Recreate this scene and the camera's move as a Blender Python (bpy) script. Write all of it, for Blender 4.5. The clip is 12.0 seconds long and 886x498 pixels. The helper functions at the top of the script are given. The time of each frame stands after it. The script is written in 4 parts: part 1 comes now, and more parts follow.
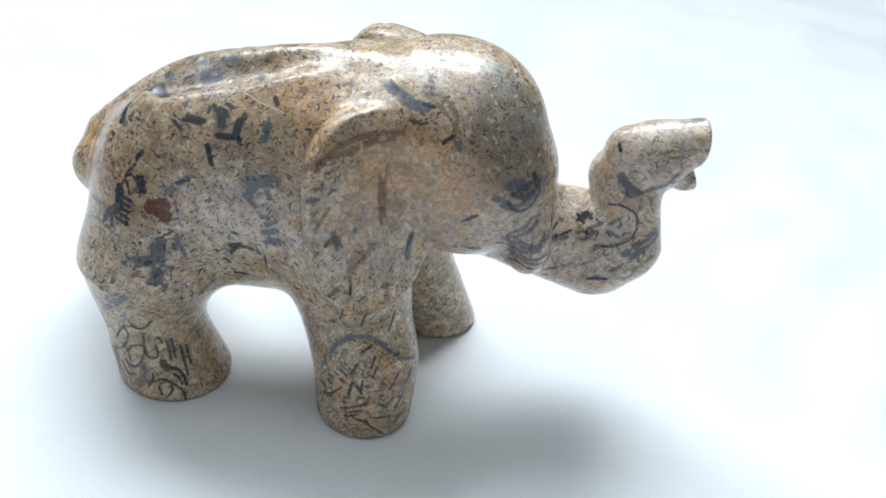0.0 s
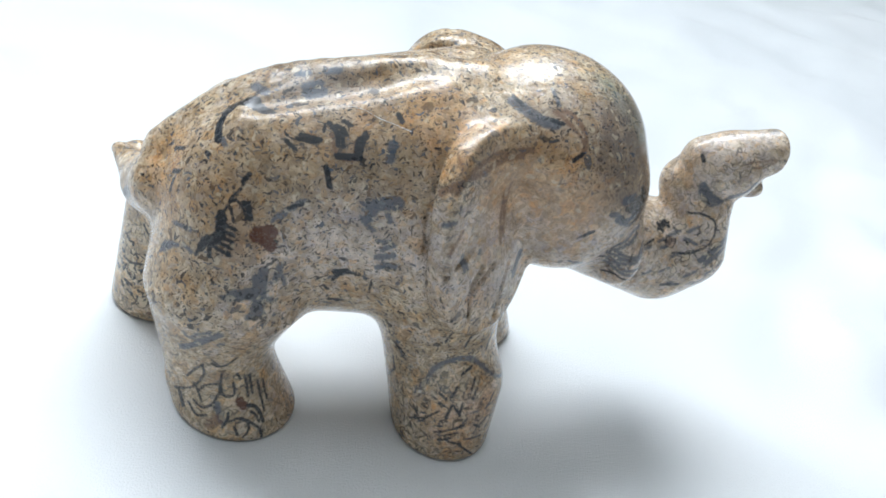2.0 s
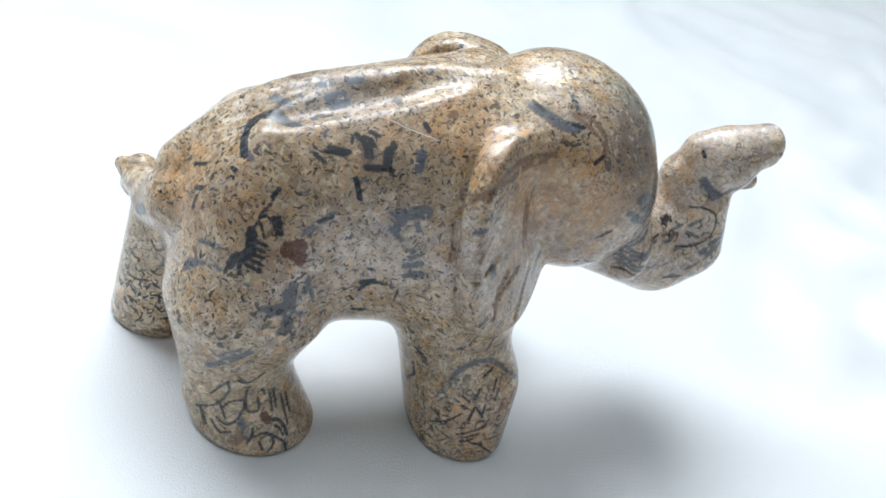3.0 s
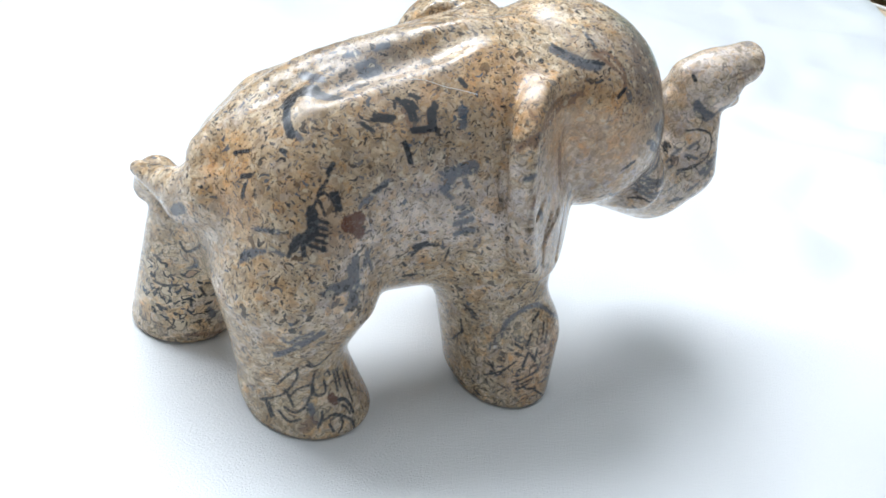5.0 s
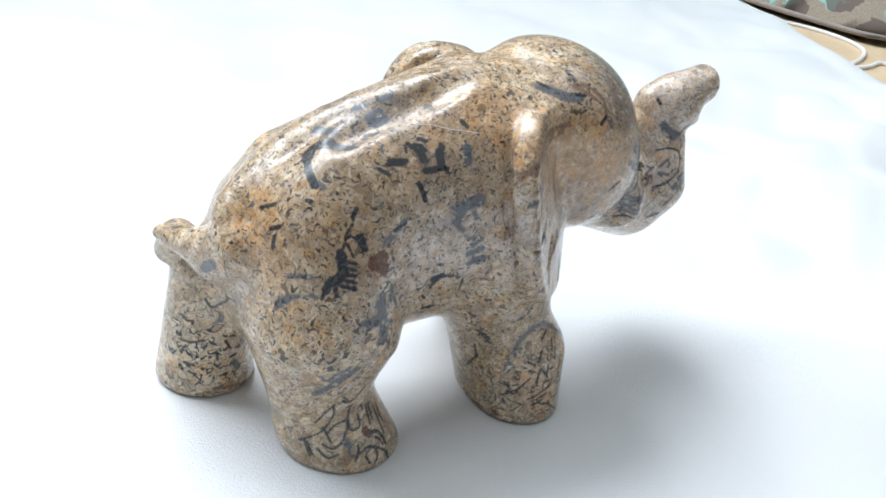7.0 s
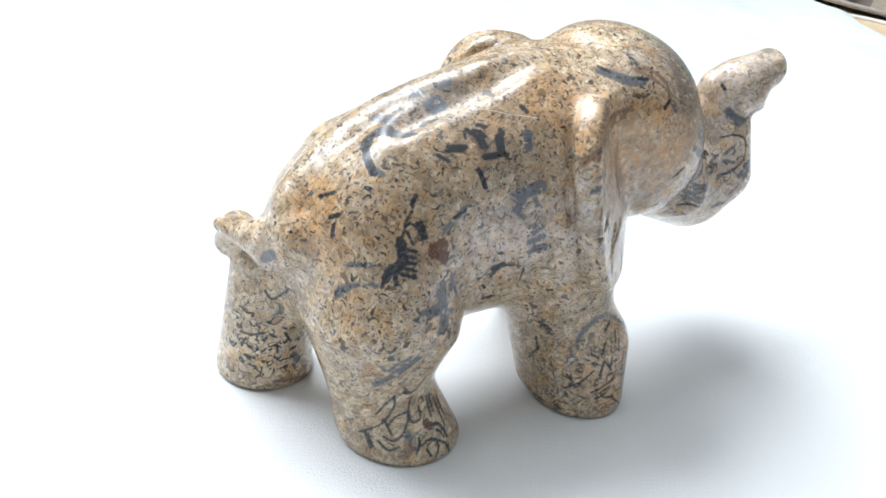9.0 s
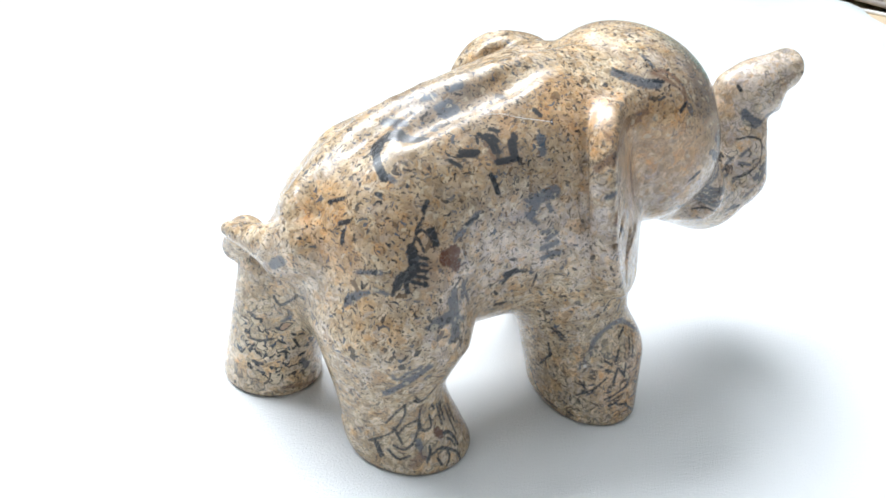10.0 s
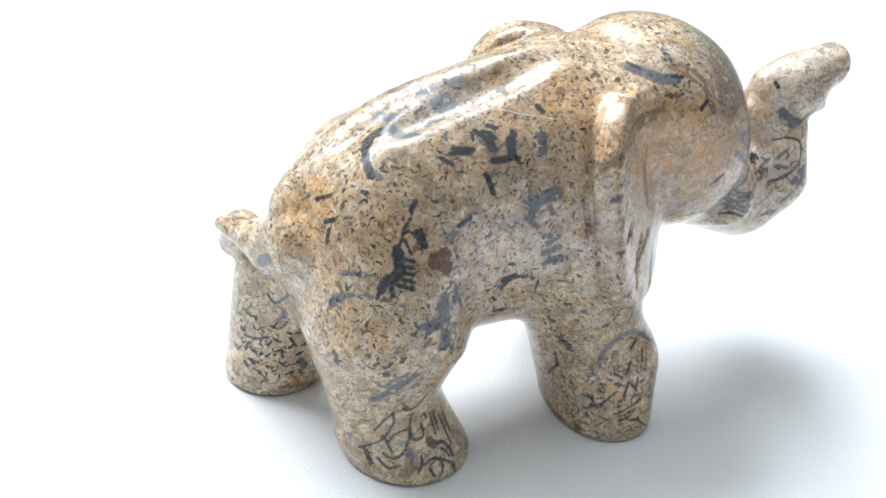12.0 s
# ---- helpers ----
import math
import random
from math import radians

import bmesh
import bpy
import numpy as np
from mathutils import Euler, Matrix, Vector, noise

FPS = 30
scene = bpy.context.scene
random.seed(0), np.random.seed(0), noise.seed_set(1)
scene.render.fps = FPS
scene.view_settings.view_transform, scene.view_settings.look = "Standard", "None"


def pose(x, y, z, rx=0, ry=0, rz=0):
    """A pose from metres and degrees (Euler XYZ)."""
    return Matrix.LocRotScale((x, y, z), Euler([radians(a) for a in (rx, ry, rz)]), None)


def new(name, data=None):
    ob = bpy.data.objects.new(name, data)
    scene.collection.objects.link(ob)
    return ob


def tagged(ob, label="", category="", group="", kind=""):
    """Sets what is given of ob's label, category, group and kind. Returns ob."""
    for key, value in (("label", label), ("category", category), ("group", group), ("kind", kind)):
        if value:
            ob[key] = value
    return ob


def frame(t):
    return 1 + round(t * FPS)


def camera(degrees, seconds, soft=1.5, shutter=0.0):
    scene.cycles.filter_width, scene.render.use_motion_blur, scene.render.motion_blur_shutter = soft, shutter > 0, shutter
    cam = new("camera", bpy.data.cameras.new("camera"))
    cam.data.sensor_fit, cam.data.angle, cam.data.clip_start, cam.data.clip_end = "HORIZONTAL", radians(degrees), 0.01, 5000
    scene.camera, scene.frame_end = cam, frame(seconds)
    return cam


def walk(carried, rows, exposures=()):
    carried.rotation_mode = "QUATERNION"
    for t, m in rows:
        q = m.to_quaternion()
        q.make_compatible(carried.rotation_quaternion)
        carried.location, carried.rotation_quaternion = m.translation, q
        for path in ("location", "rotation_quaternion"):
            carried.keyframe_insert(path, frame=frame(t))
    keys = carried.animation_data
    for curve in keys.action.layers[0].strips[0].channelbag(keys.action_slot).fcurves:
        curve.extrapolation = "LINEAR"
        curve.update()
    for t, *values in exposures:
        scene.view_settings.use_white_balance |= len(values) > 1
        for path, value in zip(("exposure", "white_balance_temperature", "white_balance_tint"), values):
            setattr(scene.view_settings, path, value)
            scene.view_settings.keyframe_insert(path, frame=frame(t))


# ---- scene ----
cam = camera(54.07, 12.0, 1.7)
PATH = [
    (0, 0.00712, -0.15728, 0.14628, 54.675, -7.672, -0.581),
    (0.5, -0.01722, -0.15325, 0.14743, 54.635, -10.170, -5.576),
    (1, -0.03546, -0.14967, 0.14262, 55.132, -11.414, -8.494),
    (1.5, -0.04601, -0.14650, 0.14011, 55.321, -12.640, -11.261),
    (2, -0.05470, -0.14054, 0.13863, 55.391, -13.856, -13.471),
    (2.5, -0.06534, -0.13545, 0.13824, 55.187, -14.681, -16.514),
    (2.7, -0.06880, -0.13424, 0.13827, 55.285, -14.939, -17.626),
    (4.3, -0.09482, -0.12868, 0.13260, 57.187, -13.078, -26.793),
    (4.5, -0.09859, -0.12698, 0.13192, 56.943, -13.046, -28.132),
    (5, -0.10208, -0.12402, 0.12837, 56.910, -11.420, -30.988),
    (5.5, -0.10663, -0.12306, 0.12972, 57.978, -10.266, -32.451),
    (6, -0.11752, -0.12473, 0.12810, 60.400, -9.753, -37.810),
    (6.5, -0.12032, -0.12428, 0.13168, 61.424, -9.849, -39.758),
    (7, -0.12101, -0.12508, 0.12973, 60.975, -8.449, -37.483),
    (7.2, -0.12095, -0.12527, 0.12886, 60.921, -7.936, -36.622),
    (9, -0.12122, -0.12423, 0.12492, 61.135, -6.234, -34.651),
    (9.5, -0.12122, -0.12307, 0.12520, 61.095, -6.110, -34.484),
    (10, -0.11980, -0.12062, 0.12545, 60.684, -6.055, -34.201),
    (10.5, -0.11836, -0.11901, 0.12382, 60.781, -5.794, -34.116),
    (11, -0.11271, -0.11941, 0.12282, 60.299, -5.716, -33.362),
    (11.5, -0.10828, -0.12066, 0.12504, 59.906, -5.254, -31.343),
    (12, -0.10274, -0.12141, 0.12448, 59.604, -5.055, -29.163),
]
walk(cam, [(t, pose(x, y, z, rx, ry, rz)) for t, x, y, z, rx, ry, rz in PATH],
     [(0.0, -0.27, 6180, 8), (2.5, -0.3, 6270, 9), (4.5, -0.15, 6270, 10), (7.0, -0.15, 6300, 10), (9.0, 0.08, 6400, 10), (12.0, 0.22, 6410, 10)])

# ---- light: a bright overcast sky through one tall window behind the figurine ----
world = bpy.data.worlds.new("sky")
scene.world = world
world.use_nodes = True
sky = world.node_tree.nodes.new("ShaderNodeTexSky")
sky.sky_type, sky.sun_disc, sky.sun_elevation, sky.sun_rotation = "NISHITA", False, radians(50), radians(0)
world.node_tree.links.new(sky.outputs[0], world.node_tree.nodes["Background"].inputs[0])
world.node_tree.nodes["Background"].inputs[1].default_value = 0.1

lamp_data = bpy.data.lights.new("window_light", "AREA")
lamp_data.shape, lamp_data.size, lamp_data.size_y = "RECTANGLE", 1.68, 1.36
lamp_data.energy, lamp_data.color = 131.0, (0.905, 0.96, 1.0)
lamp = new("window_light", lamp_data)
lamp.matrix_world = pose(-0.29, 0.93, 1.64, -90, 0, 0)


# ---- small tools ----
def part(name, bm, material, parent=None, label="", smooth=True):
    me = bpy.data.meshes.new(name)
    bm.normal_update()
    bm.to_mesh(me)
    bm.free()
    me.materials.append(material)
    if smooth:
        me.polygons.foreach_set("use_smooth", [True] * len(me.polygons))
    ob = new(name, me)
    ob.parent = parent
    if label:
        tagged(ob, label)
    return ob


def box(x0, x1, y0, y1, z0, z1, bm=None, bevel=0.0):
    b = bmesh.new()
    vs = [b.verts.new((x, y, z)) for x in (x0, x1) for y in (y0, y1) for z in (z0, z1)]
    for f in ((0, 1, 3, 2), (4, 6, 7, 5), (0, 4, 5, 1), (2, 3, 7, 6), (0, 2, 6, 4), (1, 5, 7, 3)):
        b.faces.new([vs[i] for i in f])
    if bevel:
        bmesh.ops.bevel(b, geom=b.edges[:], offset=bevel, segments=2, affect="EDGES")
    if bm is None:
        return b
    tmp = bpy.data.meshes.new("tmp")
    b.to_mesh(tmp)
    bm.from_mesh(tmp)
    b.free()
    bpy.data.meshes.remove(tmp)
    return bm


class Nodes:
    """Short hand for node trees."""

    def __init__(self, name):
        self.mat = bpy.data.materials.new(name)
        self.mat.use_nodes = True
        self.tree = self.mat.node_tree
        self.shader = self.tree.nodes["Principled BSDF"]

    def add(self, kind, **sets):
        node = self.tree.nodes.new(kind)
        for key, value in sets.items():
            if key in node.inputs.keys():
                self.put(node.inputs[key], value)
            elif key == "attribute_name":
                node.attribute_name = value
            elif key == "interpolation_type":
                node.interpolation_type = value
            else:
                node.rotation_type = value
        return node

    def put(self, socket, value):
        if isinstance(value, bpy.types.NodeSocket):
            self.tree.links.new(value, socket)
        else:
            socket.default_value = value

    def math(self, op, a, b=0.0, c=0.0, clamp=False):
        node = self.tree.nodes.new("ShaderNodeMath")
        node.operation, node.use_clamp = op, clamp
        for s, v in zip(node.inputs, (a, b, c)):
            self.put(s, v)
        return node.outputs[0]

    def vec(self, op, a, b=(0, 0, 0), scale=1.0):
        node = self.tree.nodes.new("ShaderNodeVectorMath")
        node.operation = op
        self.put(node.inputs[0], a)
        self.put(node.inputs["Scale"] if op == "SCALE" else node.inputs[1], scale if op == "SCALE" else b)
        return node.outputs["Value"] if op in ("LENGTH", "DISTANCE", "DOT_PRODUCT") else node.outputs["Vector"]

    def noise(self, vector, scale, detail=2.0, rough=0.5, distortion=0.0):
        return self.add("ShaderNodeTexNoise", Vector=vector, Scale=scale, Detail=detail, Roughness=rough, Distortion=distortion)

    def ramp(self, value, low, high, a=0.0, b=1.0):
        node = self.add("ShaderNodeMapRange", interpolation_type="SMOOTHSTEP")
        for key, v in (("Value", value), ("From Min", low), ("From Max", high), ("To Min", a), ("To Max", b)):
            self.put(node.inputs[key], v)
        return node.outputs["Result"]

    def mix(self, factor, a, b):
        node = self.tree.nodes.new("ShaderNodeMix")
        node.data_type = "RGBA"
        self.put(node.inputs["Factor"], factor)
        self.put(node.inputs[6], a)
        self.put(node.inputs[7], b)
        return node.outputs[2]

    def bump(self, height, strength, distance, normal=None):
        node = self.add("ShaderNodeBump", Height=height, Strength=strength, Distance=distance)
        if normal is not None:
            self.put(node.inputs["Normal"], normal)
        return node.outputs[0]

    def finish(self, color, rough, normal=None, **sets):
        self.put(self.shader.inputs["Base Color"], color)
        self.put(self.shader.inputs["Roughness"], rough)
        if normal is not None:
            self.put(self.shader.inputs["Normal"], normal)
        for key, value in sets.items():
            self.put(self.shader.inputs[key.replace("_", " ")], value)
        return self.mat


# ---- materials ----
def stone_material():
    """Tan stone crowded with dark and blue-grey chips, strokes and curls."""
    m = Nodes("fossil_stone")
    place = m.add("ShaderNodeTexCoord").outputs["Object"]
    flat = m.vec("SCALE", place, scale=1000.0)
    drift = m.noise(flat, 0.5, 2.0)
    p = m.vec("ADD", flat, m.vec("SCALE", m.vec("SUBTRACT", drift.outputs["Color"], (0.5, 0.5, 0.5)), scale=2.2))

    def field(name):
        return m.add("ShaderNodeAttribute", attribute_name=name).outputs["Fac"]

    def chips(scale, size, bend, share, hollow=0.0, seed=0.0):
        """Thin curved chips, one in each random cell, each with its own turn."""
        q = m.vec("ADD", p, (seed, seed * 0.7, -seed))
        cell = m.add("ShaderNodeTexVoronoi", Vector=q, Scale=scale)
        off = m.vec("SUBTRACT", q, cell.outputs["Position"])
        spin = m.add("ShaderNodeVectorRotate", rotation_type="EULER_XYZ", Vector=off, Rotation=m.vec("SCALE", cell.outputs["Color"], scale=6.283))
        xyz = m.add("ShaderNodeSeparateXYZ", Vector=spin.outputs[0])
        x, y, z = xyz.outputs
        y = m.math("MULTIPLY_ADD", m.math("MULTIPLY", x, x), bend, y)
        shape = m.add("ShaderNodeCombineXYZ", X=m.math("DIVIDE", x, size[0]), Y=m.math("DIVIDE", y, size[1]), Z=m.math("DIVIDE", z, size[2]))
        d = m.vec("LENGTH", shape.outputs[0])
        if hollow:
            d = m.math("ADD", m.math("MULTIPLY", m.math("ABSOLUTE", m.math("SUBTRACT", d, 1.0)), 1.0 / hollow), 0.35)
        tone = m.add("ShaderNodeSeparateColor", Color=cell.outputs["Color"])
        there = m.math("LESS_THAN", tone.outputs[1], share)
        return m.math("MULTIPLY", m.ramp(d, 0.8, 1.0, 1.0, 0.0), there), tone.outputs[0], tone.outputs[2]

    fine = m.noise(p, 2.6, 4.0, 0.65)
    mid = m.noise(p, 0.32, 4.0, 0.6)
    broad = m.noise(p, 0.07, 3.0, 0.5)
    grain = m.add("ShaderNodeTexVoronoi", Vector=p, Scale=1.25)
    gtone = m.add("ShaderNodeSeparateColor", Color=grain.outputs["Color"])
    curls, umber, quiet = m.math("MINIMUM", field("curls"), 1.0), field("umber"), m.math("MINIMUM", field("quiet"), 1.0)

    col = m.mix(m.ramp(mid.outputs[0], 0.36, 0.64), (0.445, 0.325, 0.195, 1), (0.665, 0.535, 0.365, 1))
    col = m.mix(m.math("MULTIPLY", m.ramp(gtone.outputs[0], 0.55, 0.95), 0.45), col, (0.66, 0.56, 0.40, 1))
    col = m.mix(m.math("MULTIPLY", m.ramp(gtone.outputs[1], 0.65, 0.95), 0.6), col, (0.30, 0.205, 0.12, 1))
    col = m.mix(m.math("MULTIPLY", m.math("MINIMUM", umber, 1.0), 0.6), col, (0.31, 0.22, 0.13, 1))
    col = m.mix(m.math("MULTIPLY", curls, 0.65), col, (0.66, 0.54, 0.37, 1))
    mottle = m.ramp(m.math("ADD", mid.outputs[0], m.math("MULTIPLY", fine.outputs[0], 0.5)), 0.5, 0.95, 0.3, 1.0)
    lilac = m.math("MAXIMUM", m.math("MINIMUM", field("lilac"), 1.0), m.ramp(broad.outputs[0], 0.55, 0.72, 0.0, 0.5))
    col = m.mix(m.math("MULTIPLY", lilac, m.math("MULTIPLY", mottle, 0.92)), col, (0.60, 0.515, 0.445, 1))
    orange = m.math("MAXIMUM", m.math("MINIMUM", field("orange"), 1.0), m.ramp(broad.outputs[0], 0.36, 0.24, 0.0, 0.35))
    col = m.mix(m.math("MULTIPLY", orange, m.math("MULTIPLY", mottle, 0.7)), col, (0.58, 0.32, 0.12, 1))
    col = m.mix(m.math("MULTIPLY", m.math("MINIMUM", field("teal"), 1.0), m.math("MULTIPLY", mottle, 0.6)), col, (0.26, 0.40, 0.35, 1))
    col = m.mix(m.ramp(fine.outputs[0], 0.54, 0.7, 0.0, 0.45), col, (0.22, 0.155, 0.095, 1))

    for scale, seed in ((0.38, 61.0), (0.75, 23.0), (1.5, 47.0)):
        bit = m.add("ShaderNodeTexVoronoi", Vector=m.vec("ADD", m.vec("ADD", p, (seed, -seed, seed * 0.3)), m.vec("SCALE", fine.outputs["Color"], scale=0.9)), Scale=scale)
        hue = m.add("ShaderNodeSeparateColor", Color=bit.outputs["Color"])
        bits = m.mix(m.ramp(hue.outputs[0], 0.2, 0.4), (0.84, 0.82, 0.8, 1), (1.0, 1.0, 1.0, 1))
        bits = m.mix(m.ramp(hue.outputs[0], 0.62, 0.8), bits, (1.1, 1.1, 1.11, 1))
        bits = m.mix(m.ramp(hue.outputs[1], 0.7, 0.85), bits, (0.93, 0.94, 1.0, 1))
        bits = m.mix(m.ramp(hue.outputs[2], 0.86, 0.96), bits, (1.03, 0.92, 0.8, 1))
        col = m.vec("MULTIPLY", col, bits)

    ragged = m.math("MULTIPLY", m.math("SUBTRACT", m.noise(flat, 2.2, 4.0, 0.6).outputs[0], 0.44), 1.05)
    smoke = m.math("MULTIPLY", m.math("MINIMUM", field("smoke"), 1.0), m.math("MULTIPLY", mottle, 0.9))
    col = m.mix(smoke, col, (0.16, 0.125, 0.105, 1))

    def marks(kinds):
        nonlocal col
        for key, tint, soft, weight in kinds:
            d = m.math("MULTIPLY_ADD", ragged, 0.55 if key == "dark" else 1.0, field(key))
            col = m.mix(m.math("MULTIPLY", m.ramp(d, -soft * 0.5, soft, 1.0, 0.0), weight), col, tint)

    # Brown also carries the painted shade of folds and creases.
    marks((("blue", (0.06, 0.083, 0.115, 1), 0.4, 0.82), ("brown", (0.17, 0.09, 0.055, 1), 0.45, 0.75)))
    slate, ink, bark = (0.06, 0.082, 0.112, 1), (0.014, 0.016, 0.02, 1), (0.14, 0.085, 0.045, 1)
    pale, tone, other = chips(0.45, (1.0, 0.4, 0.75), 0.2, 0.5, 0.0, 300.0)
    col = m.mix(m.math("MULTIPLY", pale, 0.42), col, (0.68, 0.58, 0.42, 1))
    zone = m.ramp(m.noise(m.vec("ADD", p, (40, 7, 3)), 0.11, 3.0).outputs[0], 0.34, 0.54, 0.75, 1.0)
    calm = m.math("MULTIPLY", m.math("SUBTRACT", 1.0, m.math("MULTIPLY", curls, 0.6)), m.math("SUBTRACT", 1.0, m.math("MULTIPLY", quiet, 0.65)))
    amount = m.math("MULTIPLY", zone, calm)
    for scale, size, bend, share, seed, weight in (
        (1.7, (0.32, 0.12, 0.22), 0.4, 0.5, 15.0, 0.75),
        (1.05, (0.52, 0.17, 0.36), 0.4, 0.56, 9.0, 0.8),
        (0.68, (0.78, 0.2, 0.5), 0.35, 0.62, 0.0, 0.85),
        (0.46, (1.05, 0.23, 0.68), 0.35, 0.58, 31.0, 0.9),
        (0.3, (1.5, 0.34, 1.0), 0.22, 0.46, 77.0, 0.85),
        (0.17, (2.0, 0.7, 1.5), 0.18, 0.3, 143.0, 0.75),
    ):
        mask, tone, other = chips(scale, size, bend, share, 0.0, seed)
        tint = m.mix(m.ramp(tone, 0.45, 0.8), ink, m.mix(m.ramp(other, 0.35, 0.5), bark, slate))
        col = m.mix(m.math("MULTIPLY", m.math("MULTIPLY", mask, amount), weight), col, tint)
    for scale, width, low, seed, weight in ((0.42, 0.026, 0.5, 17.0, 0.75), (0.85, 0.03, 0.52, 53.0, 0.65)):
        q = m.vec("ADD", p, (seed, -seed, seed * 0.4))
        n = m.noise(q, scale, 1.5, 0.5, 1.2)
        line = m.ramp(m.math("ABSOLUTE", m.math("SUBTRACT", n.outputs[0], 0.5)), width * 0.55, width, 1.0, 0.0)
        broken = m.ramp(m.noise(q, scale * 1.9, 2.0).outputs[0], low, low + 0.05)
        where = m.math("MULTIPLY", m.math("ADD", 0.3, m.math("MULTIPLY", curls, 0.7)), m.math("SUBTRACT", 1.0, m.math("MULTIPLY", quiet, 0.7)))
        col = m.mix(m.math("MULTIPLY", m.math("MULTIPLY", line, broken), m.math("MULTIPLY", where, weight)), col, m.mix(m.ramp(mid.outputs[0], 0.4, 0.6), ink, slate))
    for scale, size, bend, share, hollow, seed in (
        (0.25, (2.0, 0.7, 1.6), 0.25, 0.8, 0.22, 211.0),
        (0.34, (1.9, 0.3, 1.3), 0.4, 0.85, 0.0, 260.0),
        (0.5, (1.3, 0.24, 0.9), 0.5, 0.9, 0.0, 290.0),
    ):
        if hollow:
            inner, tone, other = chips(scale, size, bend, share, 0.0, seed)
            col = m.mix(m.math("MULTIPLY", inner, m.math("MULTIPLY", curls, 0.7)), col, m.mix(m.ramp(other, 0.7, 0.8), (0.66, 0.55, 0.38, 1), (0.36, 0.22, 0.15, 1)))
        mask, tone, other = chips(scale, size, bend, share, hollow, seed)
        col = m.mix(m.math("MULTIPLY", mask, curls), col, m.mix(m.ramp(tone, 0.7, 0.95), ink, slate))

    marks((("red", (0.095, 0.03, 0.015, 1), 0.25, 0.92), ("dark", (0.016, 0.021, 0.028, 1), 0.22, 0.95), ("white", (0.75, 0.72, 0.66, 1), 0.25, 0.95)))

    pits = m.ramp(m.add("ShaderNodeRGBToBW", Color=col).outputs[0], 0.06, 0.2, 1.0, 0.0)
    flaky = m.ramp(m.noise(m.vec("MULTIPLY", flat, (0.7, 1.6, 1.1)), 1.1, 5.0, 0.7, 0.5).outputs[0], 0.5, 0.62)
    rough = m.math("ADD", m.ramp(m.noise(flat, 0.8, 3.0).outputs[0], 0.3, 0.7, 0.04, 0.1), m.math("MULTIPLY_ADD", pits, 0.16, m.math("MULTIPLY", flaky, 0.13)))
    rough = m.math("MULTIPLY_ADD", m.math("MINIMUM", field("dull"), 1.0), 0.26, rough)
    scratches = m.noise(m.vec("MULTIPLY", flat, (0.5, 3.0, 1.2)), 1.0, 4.0, 0.7)
    relief = m.math("SUBTRACT", scratches.outputs[0], m.math("MULTIPLY", flaky, 0.7))
    normal = m.bump(relief, 0.35, 0.00012, m.bump(m.noise(flat, 0.2, 3.0).outputs[0], 0.45, 0.0009))
    return m.finish(col, rough, normal, Specular_IOR_Level=0.55, Coat_Weight=0.1, Coat_Roughness=0.12)


def cloth_material():
    m = Nodes("white_cloth")
    place = m.add("ShaderNodeTexCoord").outputs["Object"]
    slub = m.noise(m.vec("MULTIPLY", place, (1.0, 2.6, 1.0)), 900.0, 3.0, 0.6)
    cross = m.noise(m.vec("MULTIPLY", place, (2.6, 1.0, 1.0)), 900.0, 3.0, 0.6)
    nap = m.noise(place, 2600.0, 2.0, 0.6)
    weave = m.math("ADD", m.math("MAXIMUM", slub.outputs[0], cross.outputs[0]), m.math("MULTIPLY", nap.outputs[0], 1.2))
    stain = m.noise(place, 9.0, 3.0)
    col = m.mix(m.ramp(stain.outputs[0], 0.3, 0.7), (0.68, 0.70, 0.715, 1), (0.74, 0.755, 0.765, 1))
    return m.finish(col, 0.45, m.bump(weave, 0.4, 0.0006), Sheen_Weight=0.2)


def plain_material(name, a, b, scale, rough, strength=0.2, distance=0.001):
    m = Nodes(name)
    place = m.add("ShaderNodeTexCoord").outputs["Object"]
    n = m.noise(place, scale, 5.0, 0.6)
    fine = m.noise(place, scale * 9, 3.0)
    f = m.math("MULTIPLY_ADD", fine.outputs[0], 0.4, m.math("MULTIPLY", n.outputs[0], 0.6))
    return m.finish(m.mix(m.ramp(f, 0.3, 0.7), a, b), rough, m.bump(f, strength, distance))


STONE = stone_material()
CLOTH = cloth_material()
PLASTER = plain_material("wall_paint", (0.19, 0.195, 0.20, 1), (0.24, 0.245, 0.25, 1), 6.0, 0.85)
FLOOR = plain_material("floor_tile", (0.16, 0.12, 0.085, 1), (0.22, 0.17, 0.12, 1), 8.0, 0.5)
WHITE = plain_material("white_paint", (0.74, 0.74, 0.73, 1), (0.80, 0.80, 0.79, 1), 12.0, 0.45)
OAK = plain_material("pale_wood", (0.60, 0.45, 0.28, 1), (0.70, 0.55, 0.37, 1), 14.0, 0.4)

# ---- the room: added out of view, wall and ceiling tones set the fill light ----
X0, X1, Y0, Y1, Z0, Z1 = -1.9, 1.9, -2.4, 0.95, -0.74, 2.56
WX0, WX1, WZ0, WZ1 = -1.15, 0.57, 0.94, 2.34


def structure(name, bm, material, label=""):
    return tagged(part(name, bm, material, None, "", False), label, "", "", "structure")


